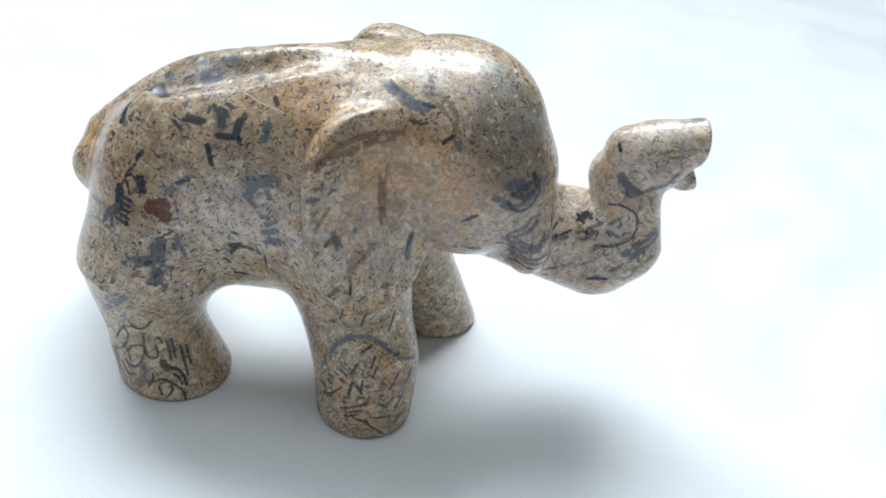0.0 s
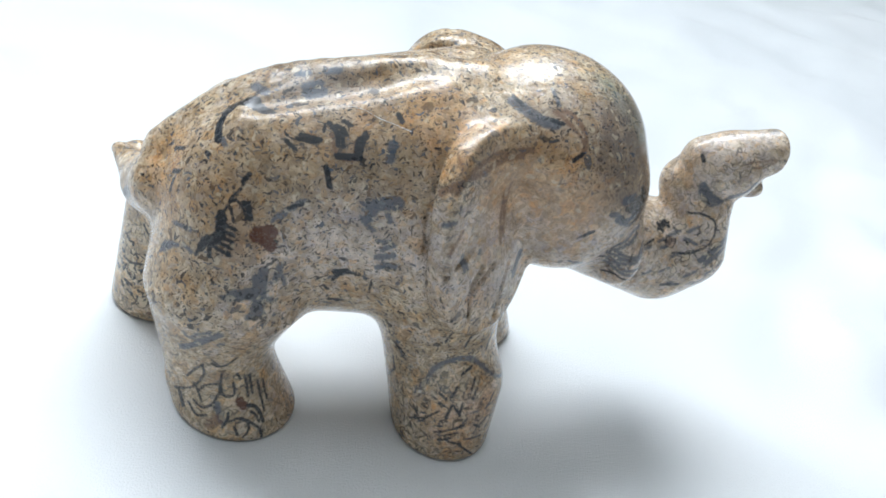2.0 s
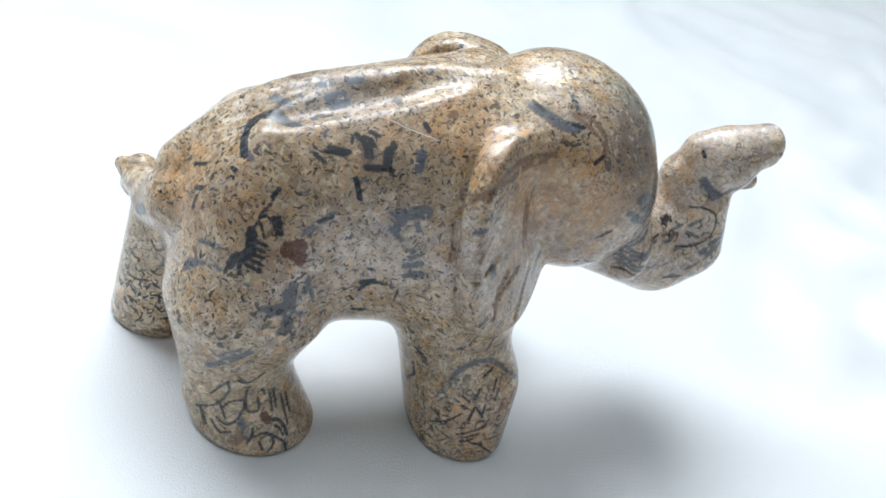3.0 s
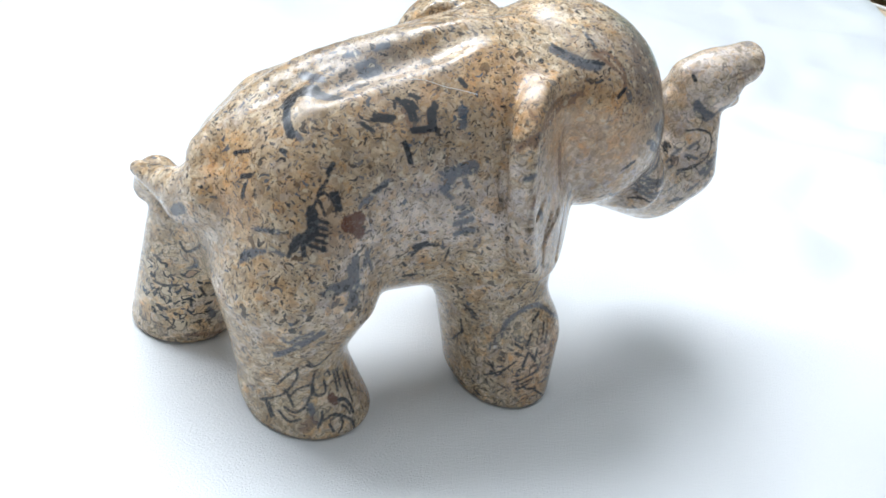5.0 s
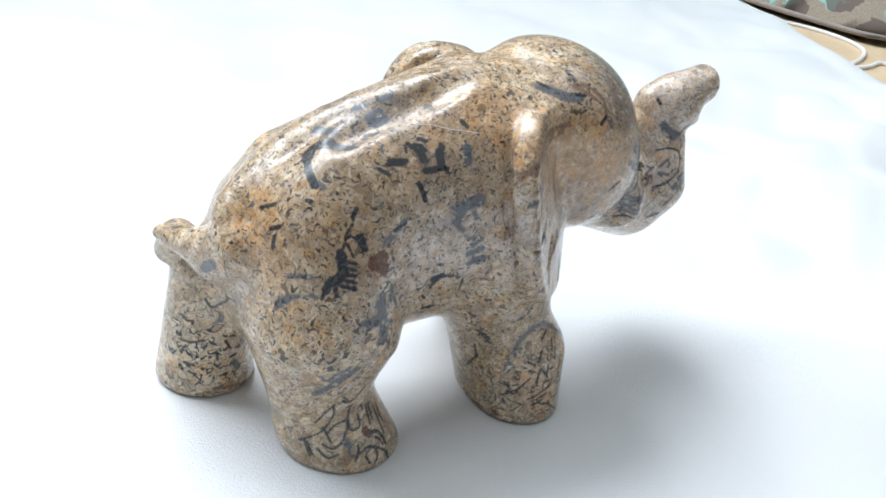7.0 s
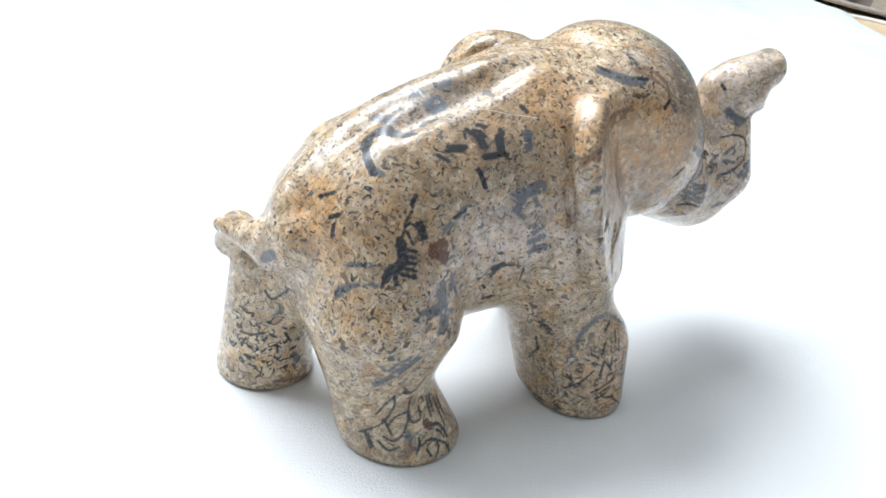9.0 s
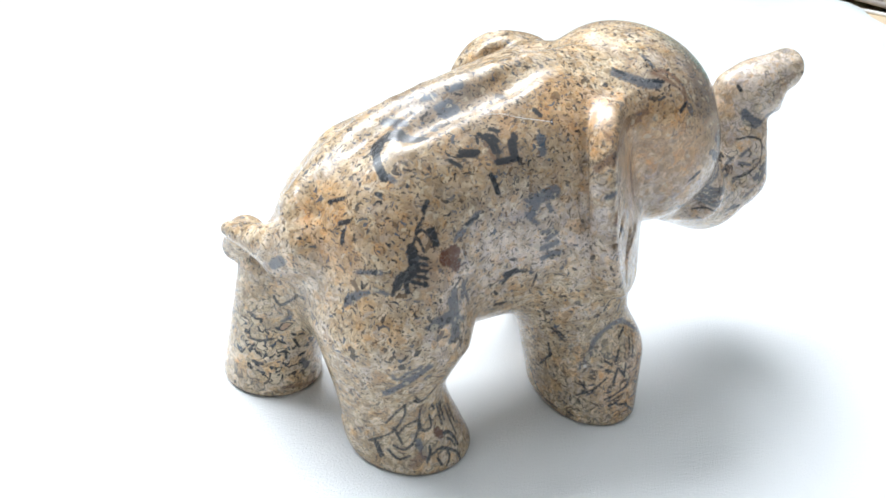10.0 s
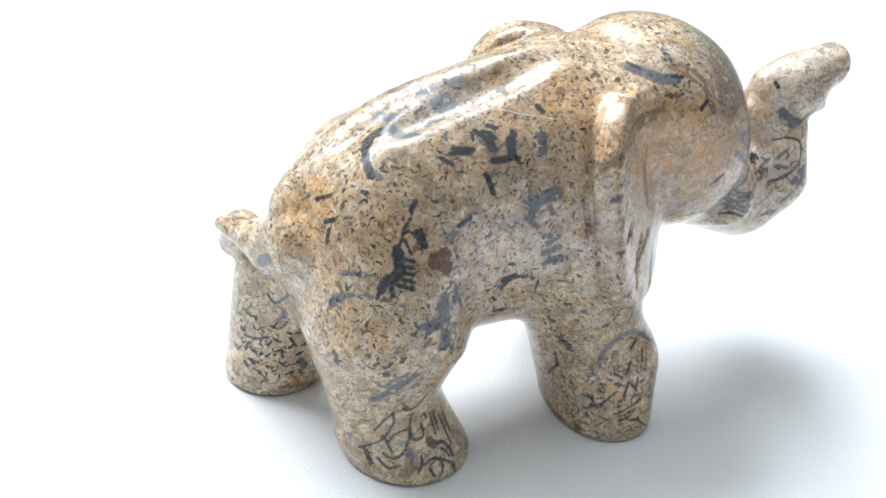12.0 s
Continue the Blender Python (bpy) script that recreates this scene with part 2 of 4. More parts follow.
structure("floor", box(X0 - 0.1, X1 + 0.1, Y0 - 0.1, Y1 + 0.1, Z0 - 0.1, Z0), FLOOR, "brown tiled floor of a room")
structure("ceiling", box(X0 - 0.1, X1 + 0.1, Y0 - 0.1, Y1 + 0.1, Z1, Z1 + 0.1), WHITE, "plain white ceiling")
structure("wall_west", box(X0 - 0.12, X0, Y0, Y1, Z0, Z1), PLASTER)
structure("wall_east", box(X1, X1 + 0.12, Y0, Y1, Z0, Z1), PLASTER)
structure("wall_south", box(X0 - 0.12, X1 + 0.12, Y0 - 0.12, Y0, Z0, Z1), PLASTER)
wall = bmesh.new()
box(X0 - 0.12, WX0, Y1, Y1 + 0.12, Z0, Z1, wall)
box(WX1, X1 + 0.12, Y1, Y1 + 0.12, Z0, Z1, wall)
box(WX0, WX1, Y1, Y1 + 0.12, Z0, WZ0, wall)
box(WX0, WX1, Y1, Y1 + 0.12, WZ1, Z1, wall)
structure("wall_north", wall, PLASTER)


# ---- the elephant: rounded masses that run into one another, in millimetres ----
def smin(a, b, k):
    h = np.maximum(k - np.abs(a - b), 0.0) / k
    return np.minimum(a, b) - h * h * h * k / 6.0


def smax(a, b, k):
    return -smin(-a, -b, k)


def turned(deg):
    return np.array(Euler([radians(a) for a in deg]).to_matrix())


def lump(p, c, r, deg=(0, 0, 0)):
    q = (p - np.array(c, float)) @ turned(deg)
    r = np.array(r, float)
    a = np.linalg.norm(q / r, axis=-1) + 1e-9
    b = np.linalg.norm(q / (r * r), axis=-1) + 1e-9
    return a * (a - 1.0) / b


def limb(p, a, ra, b, rb):
    a, b = np.array(a, float), np.array(b, float)
    ab = b - a
    h = np.clip((p - a) @ ab / (ab @ ab), 0, 1)
    return np.linalg.norm(p - a - h[..., None] * ab, axis=-1) - (ra + (rb - ra) * h)


def flap(p, c, r, deg):
    q = (p - np.array(c, float)) @ turned(deg)
    a = (np.abs(q[..., 0] / r[0]) ** 2.6 + np.abs(q[..., 2] / r[2]) ** 2.6 + 1e-12) ** (1 / 2.6)
    edge = (a - 1) * np.linalg.norm(q[..., [0, 2]], axis=-1) / np.maximum(a, 1e-3)
    return smax(edge, np.abs(q[..., 1]) - r[1], 3.0)


def chain(p, *knots):
    d = None
    for a, b in zip(knots, knots[1:]):
        e = limb(p, a[:3], a[3], b[:3], b[3])
        d = e if d is None else smin(d, e, 0.8)
    return d


def elephant_form(p):
    d = lump(p, (-6.5, 3.5, 50), (23.2, 18.2, 26.8), (-7.8, 5.5, -3.5))  # chest
    d = smin(d, lump(p, (-40.6, 9.1, 36.2), (13.5, 24.4, 23.3), (-17.4, -4.6, 7.2)), 8)  # rump
    d = smin(d, lump(p, (-19.2, 4.1, 45.3), (29.7, 15.9, 24.6), (-4.1, 15.6, 8.3)), 8)  # belly
    d = smin(d, chain(p, (-38.8, -1.8, 50.4, 6.6), (-30.3, -3, 54.6, 7), (-16.1, -3.9, 58.7, 7.2), (-6.9, -4.3, 62.3, 6.9), (5.2, -3.9, 65.6, 6.4)), 5)  # back muscle
    d = smin(d, chain(p, (-37.4, 18.9, 52.9, 8.8), (-21, 15.3, 62, 7.7), (7.1, 19.5, 65.9, 8.9)), 5)  # far back muscle
    d = smin(d, chain(p, (-51.4, 12.8, 48.7, 4.8), (-48.7, 13.2, 50.8, 5), (-46.1, 13.4, 52.8, 5.1), (-43, 13.7, 55.2, 5.4), (-40.3, 13.6, 57.4, 5.5), (-38.5, 13.4, 58.7, 5.5), (-36.8, 13, 59.9, 5.7), (-34.3, 12.4, 61.7, 5.7), (-31.5, 11.6, 63.5, 5.6), (-28.2, 10.5, 65.4, 5.4), (-24.4, 9.4, 67, 5.3), (-19.9, 8.2, 68.6, 5.2), (-14, 7.1, 70.3, 5), (-5.7, 6, 71.8, 4.7), (3.6, 4.8, 73.2, 4.5)), 3.5)  # spine
    d = smin(d, lump(p, (20.9, 3.9, 68.9), (18.8, 17.9, 11.3), (15.4, -4.6, 15.1)), 6)  # skull
    d = smin(d, lump(p, (26.6, 3.3, 55), (19.1, 18.6, 18.3), (1, -3.3, 1.4)), 8)  # jaw
    d = smin(d, lump(p, (40.5, -2.6, 45.1), (5.6, 10.7, 9.2), (2.7, -2.9, 2.4)), 5)  # chin
    d = smin(d, limb(p, (35.7, 1.7, 44.9), 9.6, (58.1, 6, 37.7), 12.1), 3.5)  # trunk root
    d = smin(d, limb(p, (63.3, 0.4, 42.2), 8.2, (62.1, 0.9, 53), 6.4), 5)  # trunk bend
    d = smin(d, limb(p, (59.3, 5.3, 56.3), 6.5, (65.5, 2.9, 62.9), 7.3), 4)  # trunk rise
    d = smin(d, limb(p, (59.6, 4.3, 63.6), 4.8, (75.2, 0.6, 69.3), 5.1), 4)  # trunk end
    d = smin(d, lump(p, (72.8, 3.1, 59.1), (4.2, 3.6, 3), (0.1, -9.9, -0.2)), 1.8)  # trunk lip
    d = smin(d, limb(p, (1.7, -5.3, 42.2), 14.4, (9.7, -7.5, 4.5), 10.8), 8)  # leg_nf
    d = smin(d, limb(p, (9.5, -12.3, 12.9), 11.4, (9.9, -15, -3.9), 10.7), 5)  # foot_nf
    d = smin(d, limb(p, (-39.3, -3, 27.1), 15.5, (-41.6, -4.4, 7.2), 7.7), 8)  # leg_nh
    d = smin(d, limb(p, (-38.4, -4, 18.1), 7.1, (-34.4, -6.6, -3.6), 13.6), 7)  # foot_nh
    d = smin(d, limb(p, (9.1, 16.3, 36.5), 11.3, (27.5, 20.9, -1.8), 9.8), 8)  # leg_ff
    d = smin(d, limb(p, (-51.1, 25.5, 29.3), 8, (-50.4, 27.9, -1.6), 11.4), 8)  # leg_fh
    d = smin(d, limb(p, (-52, 9.4, 42.8), 6.6, (-53.4, 13.4, 39.5), 6.2), 4)  # tail_a
    d = smin(d, limb(p, (-55.5, 15.5, 39.4), 4.7, (-61.1, 27.2, 38.9), 1.5), 3)  # tail_b
    d = smin(d, limb(p, (-57.3, 27.3, 36.7), 4.1, (-57.5, 30.2, 32.8), 3.6), 2)  # tail_c
    d = smin(d, flap(p, (6.3, -12.5, 51.8), (14, 2.7, 20.9), (-13.9, 1.1, 34.6)), 3.5)  # ear
    d = smin(d, flap(p, (9.3, 31.7, 54.6), (14.3, 3.6, 18.8), (6.2, 6.3, -17.6)), 4)  # far ear
    d = smin(d, lump(p, (4.8, 5.3, 65.3), (14.2, 14.1, 10.3), (-0.9, 0.9, 0)), 6)  # neck saddle
    d = smax(d, -lump(p, (103.5, 2.7, 69.8), (30.8, 29.8, 29.9), (0, -0.6, -0.4)), 1.2)  # trunk_end
    d = smax(d, -chain(p, (-37.3, 1.2, 68.2, 3.3), (-32.6, 0.9, 70.4, 3.7), (-23.9, 0.7, 73, 3.6), (-16.2, 0.7, 75.4, 3.7), (-8.5, 1, 78.9, 3.7), (-2.7, 1.1, 81.9, 3.9)), 3)  # valley beside the spine
    d = smax(d, -limb(p, (1.2, -17.3, 67.4), 0.8, (4.4, -15.5, 68.5), 0.8), 0.8)  # ear_fold
    d = smax(d, -limb(p, (4.4, -15.5, 68.5), 0.8, (7.9, -13.5, 69.1), 0.8), 0.8)  # ear_fold
    d = smax(d, -limb(p, (7.9, -13.5, 69.1), 0.8, (10.6, -12.2, 69.5), 0.8), 0.8)  # ear_fold
    d = smax(d, -limb(p, (51.8, 5.5, 52), 0.7, (43.8, -7.9, 54.6), 0.7), 0.8)  # cheek_line
    d = smax(d, -limb(p, (43.8, -7.9, 54.6), 0.7, (44.2, -10.9, 49.2), 0.7), 0.8)  # cheek_line
    d = smax(d, -limb(p, (44.2, -10.9, 49.2), 0.7, (50, -7.8, 37.1), 0.7), 0.8)  # cheek_line
    d = smax(d, -limb(p, (11.9, -17.4, 34.6), 0.5, (12.3, -15.9, 42.2), 0.5), 0.8)  # ear_wrinkle
    d = smax(d, -limb(p, (12.3, -15.9, 42.2), 0.5, (12.7, -14.6, 47.6), 0.5), 0.8)  # ear_wrinkle
    d = smax(d, -limb(p, (4.4, -20.9, 36.9), 0.4, (3.8, -20.1, 44.1), 0.4), 0.8)  # ear_wrinkle
    d = smax(d, -limb(p, (3.8, -20.1, 44.1), 0.4, (5.4, -18.5, 47.5), 0.4), 0.8)  # ear_wrinkle
    d = smax(d, -limb(p, (-6.3, -14.3, 56.2), 0.5, (-5.7, -15.9, 49.5), 0.5), 0.8)  # ear_back_line
    d = smax(d, -limb(p, (-5.7, -15.9, 49.5), 0.5, (-7, -18.8, 46.4), 0.5), 0.8)  # ear_back_line
    d = smax(d, -limb(p, (-61.2, 24, 41.4), 0.5, (-62.1, 21.5, 39.7), 0.5), 0.8)  # tail_line
    d = smax(d, -limb(p, (-62.1, 21.5, 39.7), 0.5, (-61.9, 20.3, 37.9), 0.5), 0.8)  # tail_line
    d = smax(d, -limb(p, (-60.1, 24.4, 42), 0.5, (-61.5, 20, 41.5), 0.5), 0.8)  # tail_line
    d = smax(d, -limb(p, (-61.5, 20, 41.5), 0.5, (-61.8, 17.4, 41), 0.5), 0.8)  # tail_line
    d = smax(d, -limb(p, (6.4, 37, 74.6), 1.3, (6, 29.5, 69.6), 1), 0.5)  # far_ear_fold
    d = smax(d, -limb(p, (4.7, -15.2, 69.4), 0.4, (1.9, -17.2, 66), 0.4), 0.8)  # ear_wrinkle
    d = smax(d, -limb(p, (1.9, -17.2, 66), 0.4, (-1.1, -19.1, 63.6), 0.4), 0.8)  # ear_wrinkle
    d = smax(d, -limb(p, (3.1, -18.7, 52.3), 0.4, (-4.5, -23.2, 46.4), 0.4), 0.8)  # ear_wrinkle
    d = smax(d, -limb(p, (8.3, -17.1, 47.5), 0.4, (3, -20.9, 41.4), 0.4), 0.8)  # ear_wrinkle
    d = smax(d, -limb(p, (-2.7, -21.1, 56), 0.4, (-4.5, -22.8, 50), 0.4), 0.8)  # ear_wrinkle
    d = smax(d, -limb(p, (-6.2, -21.7, 51.8), 0.4, (-5.6, -22.3, 45.2), 0.4), 0.8)  # ear_wrinkle
    d = smax(d, -limb(p, (9.9, -12.8, 68), 0.4, (9.5, -14.3, 59.3), 0.4), 0.8)  # ear_wrinkle
    d = smax(d, -limb(p, (9.5, -14.3, 59.3), 0.4, (8.8, -15.4, 55), 0.4), 0.8)  # ear_wrinkle
    d = smax(d, -limb(p, (1.8, -18.1, 60.1), 0.4, (1.1, -20.2, 49.7), 0.4), 0.8)  # ear_wrinkle
    return smax(d, -p[..., 2], 1.5)


def surface(form, low, high, step):
    """A net of quads over the zero surface of a form."""
    wide = 6
    n = [wide * int(math.ceil((q - p) / (step * wide))) + 1 for p, q in zip(low, high)]
    axes = [p + step * np.arange(k) for p, k in zip(low, n)]
    rough = form(np.stack(np.meshgrid(*[x[wide // 2::wide] for x in axes], indexing="ij"), -1))
    f = np.repeat(np.repeat(np.repeat(rough, wide, 0), wide, 1), wide, 2)
    f = np.pad(f, [(0, k - s) for k, s in zip(n, f.shape)], mode="edge")
    near = np.argwhere(np.abs(f) < step * wide * 1.5)
    where = np.array(low, float) + near * step
    for i in range(0, len(where), 200000):
        f[tuple(near[i:i + 200000].T)] = form(where[i:i + 200000])
    inside = f < 0
    s = np.zeros([k - 1 for k in n], int)
    for i in (0, 1):
        for j in (0, 1):
            for k in (0, 1):
                s += inside[i:n[0] - 1 + i, j:n[1] - 1 + j, k:n[2] - 1 + k]
    cells = np.argwhere((s > 0) & (s < 8))
    index = np.full(s.shape, -1)
    index[tuple(cells.T)] = np.arange(len(cells))
    v = np.array(low, float) + (cells + 0.5) * step
    for _ in range(3):
        here, grad = form(v), np.empty_like(v)
        for a in range(3):
            e = np.zeros(3)
            e[a] = 0.06
            grad[:, a] = (form(v + e) - here) / 0.06
        go = grad * (here / np.maximum((grad * grad).sum(1), 0.05))[:, None]
        v -= np.clip(go, -step * 0.6, step * 0.6)
    quads = []
    for a in range(3):
        b, c = (a + 1) % 3, (a + 2) % 3
        lo = [slice(1, -1)] * 3
        lo[a] = slice(0, -1)
        hi = list(lo)
        hi[a] = slice(1, None)
        x0, x1 = inside[tuple(lo)], inside[tuple(hi)]
        for change, flip in ((x0 & ~x1, False), (~x0 & x1, True)):
            e = np.argwhere(change) + [0 if q == a else 1 for q in range(3)]
            ring = []
            for db, dc in ((-1, -1), (0, -1), (0, 0), (-1, 0)):
                cell = e.copy()
                cell[:, b] += db
                cell[:, c] += dc
                ring.append(index[tuple(cell.T)])
            q = np.stack(ring, 1)
            quads.append(q[:, ::-1] if flip else q)
    return v, np.concatenate(quads)


def on_surface(form, places):
    """The nearest places on the zero surface of a form."""
    q = np.array(places, float)
    for _ in range(4):
        here, grad = form(q), np.empty_like(q)
        for a in range(3):
            e = np.zeros(3)
            e[a] = 0.06
            grad[:, a] = (form(q + e) - here) / 0.06
        q -= grad * (here / np.maximum((grad * grad).sum(1), 0.2))[:, None]
    return [tuple(p) for p in q]


def elephant():
    v, quads = surface(elephant_form, (-70, -30, -2), (84, 42, 86), 0.42)
    me = bpy.data.meshes.new("elephant_figurine")
    me.vertices.add(len(v))
    me.vertices.foreach_set("co", (v * 0.001).ravel())
    me.loops.add(4 * len(quads))
    me.loops.foreach_set("vertex_index", quads.ravel().astype(np.int32))
    me.polygons.add(len(quads))
    me.polygons.foreach_set("loop_start", np.arange(0, 4 * len(quads), 4, dtype=np.int32))
    me.polygons.foreach_set("use_smooth", [True] * len(quads))
    me.update(calc_edges=True)
    me.validate()
    fields = {k: np.full(len(v), 3.0) for k in ("dark", "blue", "red", "brown", "white")}
    fields |= {k: np.zeros(len(v)) for k in ("orange", "lilac", "teal", "curls", "umber", "smoke", "quiet", "dull")}

    def stroke(kind, width, *places):
        """A mark of that half width along the places: an inclusion, or a crease's painted shade."""
        if len(places) == 1:
            places = (places[0], places[0])
        k = np.array(places, float)
        k = np.concatenate([2 * k[:1] - k[1:2], k, 2 * k[-1:] - k[-2:-1]])
        line = [k[1]]
        for a, b, c, d in zip(k, k[1:], k[2:], k[3:]):
            for t in (0.25, 0.5, 0.75, 1.0) if len(places) > 2 else (0.5, 1.0):
                line.append(0.5 * (2 * b + (c - a) * t + (2 * a - 5 * b + 4 * c - d) * t * t + (3 * b - a - 3 * c + d) * t ** 3))
        line = on_surface(elephant_form, line)
        near = np.flatnonzero(((v > np.min(line, 0) - 4) & (v < np.max(line, 0) + 4)).all(1))
        for a, b in zip(line, line[1:]):
            p, a, ab = v[near], np.array(a, float), np.subtract(b, a)
            h = np.clip((p - a) @ ab / max(ab @ ab, 1e-6), 0, 1)
            d = np.linalg.norm(p - a - h[:, None] * ab, axis=1) - width
            fields[kind][near] = np.minimum(fields[kind][near], d)

    def patch(kind, size, place, amount):
        """A clouded zone of another tint in the stone."""
        d = np.linalg.norm(v - np.array(place, float), axis=1) / size
        fields[kind] += amount * np.exp(-d * d)

    stroke("dark", 0.4, (7.9, -3.2, 76.4), (9.3, -5, 75.8))
    stroke("dark", 0.44, (14.4, -8.6, 74.9), (16.5, -9.4, 74.7))
    stroke("dark", 0.52, (-42.8, -1.7, 59.2), (-42.4, 1.2, 60.6), (-41.4, 4, 61.8))
    stroke("dark", 0.96, (-40.9, 4.9, 62.4), (-39.2, 5.1, 63.4), (-37.7, 3.9, 63.7))
    stroke("dark", 0.48, (-37.7, 3.9, 63.7), (-36, 0.9, 64.3), (-34.1, -1.3, 64.7))
    stroke("dark", 0.72, (-42.4, -10.7, 50.2), (-42.3, -11.9, 48.1), (-43.2, -12.6, 45.5))
    stroke("dark", 0.8, (-43.2, -12.6, 45.5), (-44.6, -11.9, 45.1), (-45.5, -12, 43.3))
    stroke("dark", 0.4, (-45.4, -11.8, 43.9), (-46.2, -12, 41.8))
    stroke("dark", 0.45, (-44.1, -12.4, 44.6), (-43.9, -13.3, 42.5))
    stroke("dark", 0.36, (-42.3, -11.5, 48.7), (-39.9, -12.6, 48.2))
    stroke("dark", 0.36, (-42.4, -12, 47.7), (-40, -13, 47.1))
    stroke("dark", 0.36, (-42.6, -12.4, 46.6), (-40.2, -13.5, 46))
    stroke("dark", 0.36, (-42.7, -12.8, 45.5), (-40.3, -13.8, 44.9))
    stroke("dark", 0.36, (-42.8, -13.2, 44.3), (-40.4, -14.3, 43.7))
    stroke("dark", 0.48, (-38, -10.4, 52.6), (-37.5, -11.8, 50.1))
    stroke("blue", 0.56, (-41.2, 3.1, 61.7), (-42.8, 0, 60), (-41.7, -2.8, 59.1))
    stroke("dark", 0.4, (-51.3, -0, 51.7), (-50.5, -1.1, 52.1))
    stroke("dark", 0.48, (-51.6, -1.3, 49.7), (-51.9, -1.6, 48.7))
    stroke("blue", 0.72, (-33.5, -14.7, 40.8), (-34.1, -16.8, 32.7))
    stroke("blue", 0.8, (-39.7, -16.4, 36.6), (-35.5, -16.4, 36.4))
    stroke("blue", 0.48, (-51.9, -6.5, 38.5), (-50.4, -7.9, 40.7))
    stroke("dark", 0.27, (-40.9, -10.5, 51.4), (-40.2, -11.9, 49.3))
    stroke("dark", 0.4, (-38.4, -10.4, 52.4), (-37.3, -11.8, 50.2))
    stroke("dark", 0.4, (-39, -8.2, 55.6), (-37.9, -7.7, 56.9))
    stroke("red", 1.6, (-35.8, -13, 47.6), (-33.8, -12.6, 47.9))
    stroke("red", 1.1, (-34.4, -13.2, 46.6), (-33.1, -13.4, 45.2))
    stroke("blue", 0.72, (-34.3, -15, 40.9), (-34.2, -15.9, 36.9))
    stroke("blue", 0.88, (-34.3, -16, 36.6), (-35.2, -17, 33.2))
    stroke("blue", 0.72, (-39.4, -16.5, 36.3), (-37.9, -16.7, 36.1))
    stroke("blue", 0.4, (-30.5, -13.8, 39.8), (-29.5, -13.7, 37.1))
    stroke("blue", 0.96, (-16.8, -13, 52.9), (-15.9, -12.7, 55.2))
    stroke("blue", 1.28, (-15.7, -12.6, 55.8), (-12.1, -13, 56.7))
    stroke("blue", 0.56, (-13.1, -14.1, 47.3), (-11.3, -14.4, 48.5))
    stroke("blue", 0.64, (-12.2, -14.4, 44.1), (-10.2, -15.1, 44.3))
    stroke("blue", 0.48, (-32.2, -11.6, 50.9), (-30.2, -11.3, 53.4), (-28.5, -11.4, 54.7))
    stroke("dark", 0.4, (-20.7, -12.6, 37.7), (-19.4, -13.1, 39.9), (-17.3, -13.2, 40.4))
    stroke("dark", 0.48, (-20.1, -10.5, 31.3), (-18.3, -10.5, 31.5))
    stroke("dark", 0.48, (-23.9, -8.8, 62.9), (-22, -9.3, 63), (-19.8, -9.4, 63.7))
    stroke("dark", 0.4, (-23, -5.6, 66), (-22.7, -7.9, 64.3))
    stroke("dark", 0.48, (-18.9, -6.5, 66.6), (-19.8, -9, 64.2))
    stroke("blue", 0.64, (-14.5, -9.3, 66.1), (-14.4, -10.6, 64.2))
    stroke("dark", 0.4, (-25.1, -10.2, 60.2), (-24.3, -11.3, 57.8))
    stroke("dark", 0.48, (-29.3, -5.6, 64.1), (-26.7, -6.4, 64.4))
    stroke("dark", 0.4, (-32.3, -5.5, 62.8), (-30.8, -7, 62.2))
    stroke("blue", 0.45, (-52.6, -5.7, 37.6), (-50.5, -7.8, 40.8))
    stroke("blue", 0.4, (-50.7, -6.1, 44.3), (-47.6, -9.4, 45.3))
    stroke("blue", 0.4, (-48.6, -9.6, 42.1), (-47, -11.3, 41.8))
    stroke("dark", 0.4, (-51.8, 4.9, 53.9), (-49.7, 2, 55.5))
    stroke("dark", 0.4, (-45, -2.6, 57.2), (-44.4, -3.2, 57.2))
    stroke("blue", 0.72, (-27, 5.1, 68.8), (-26.3, 4.9, 68.9))
    stroke("blue", 0.72, (-25, 6.4, 71.5), (-22.8, 6.2, 71.9))
    stroke("blue", 0.64, (-30.3, 7.3, 70.2), (-28.3, 6.9, 70.7))
    stroke("blue", 0.56, (-36.7, 5.9, 65.2), (-34.9, 4.9, 65.5))
    stroke("blue", 0.88, (-59.6, 9.8, 39.7), (-58.3, 8.1, 41))
    stroke("dark", 0.4, (-52, -1.7, 48.2), (-51.3, -1.2, 50.6))
    stroke("dark", 0.48, (-51.6, 0.3, 51.4), (-50.3, -1.3, 52.3))
    stroke("blue", 0.4, (-52, -6.4, 38.3), (-50.7, -7.6, 40.4))
    stroke("brown", 0.4, (15, -7.4, 76.1), (17.3, -9, 75.2), (20.6, -11.6, 72.5), (20.6, -12.8, 70))
    stroke("dark", 0.27, (14.1, -11.2, 71.4), (15.7, -11.2, 72))
    stroke("blue", 0.56, (30.1, -13.7, 58.7), (31.7, -13.4, 58.5), (33.7, -13, 56.6))
    # Eye: the incised ring is painted dark, no groove is cut.
    stroke("dark", 0.72, (36.4, -11.3, 58), (38.3, -9.4, 59.7), (37.5, -9, 62.3))
    stroke("blue", 0.4, (34.2, -12.7, 57), (37.2, -11.2, 57))
    stroke("blue", 0.4, (34.7, -12.9, 49.6), (38.3, -12.7, 47.7), (41.8, -12.2, 48), (42.9, -11.2, 50.3))
    stroke("blue", 0.4, (35.6, -12.6, 46.4), (39.5, -12.4, 44.6), (43.6, -11.5, 45.2))
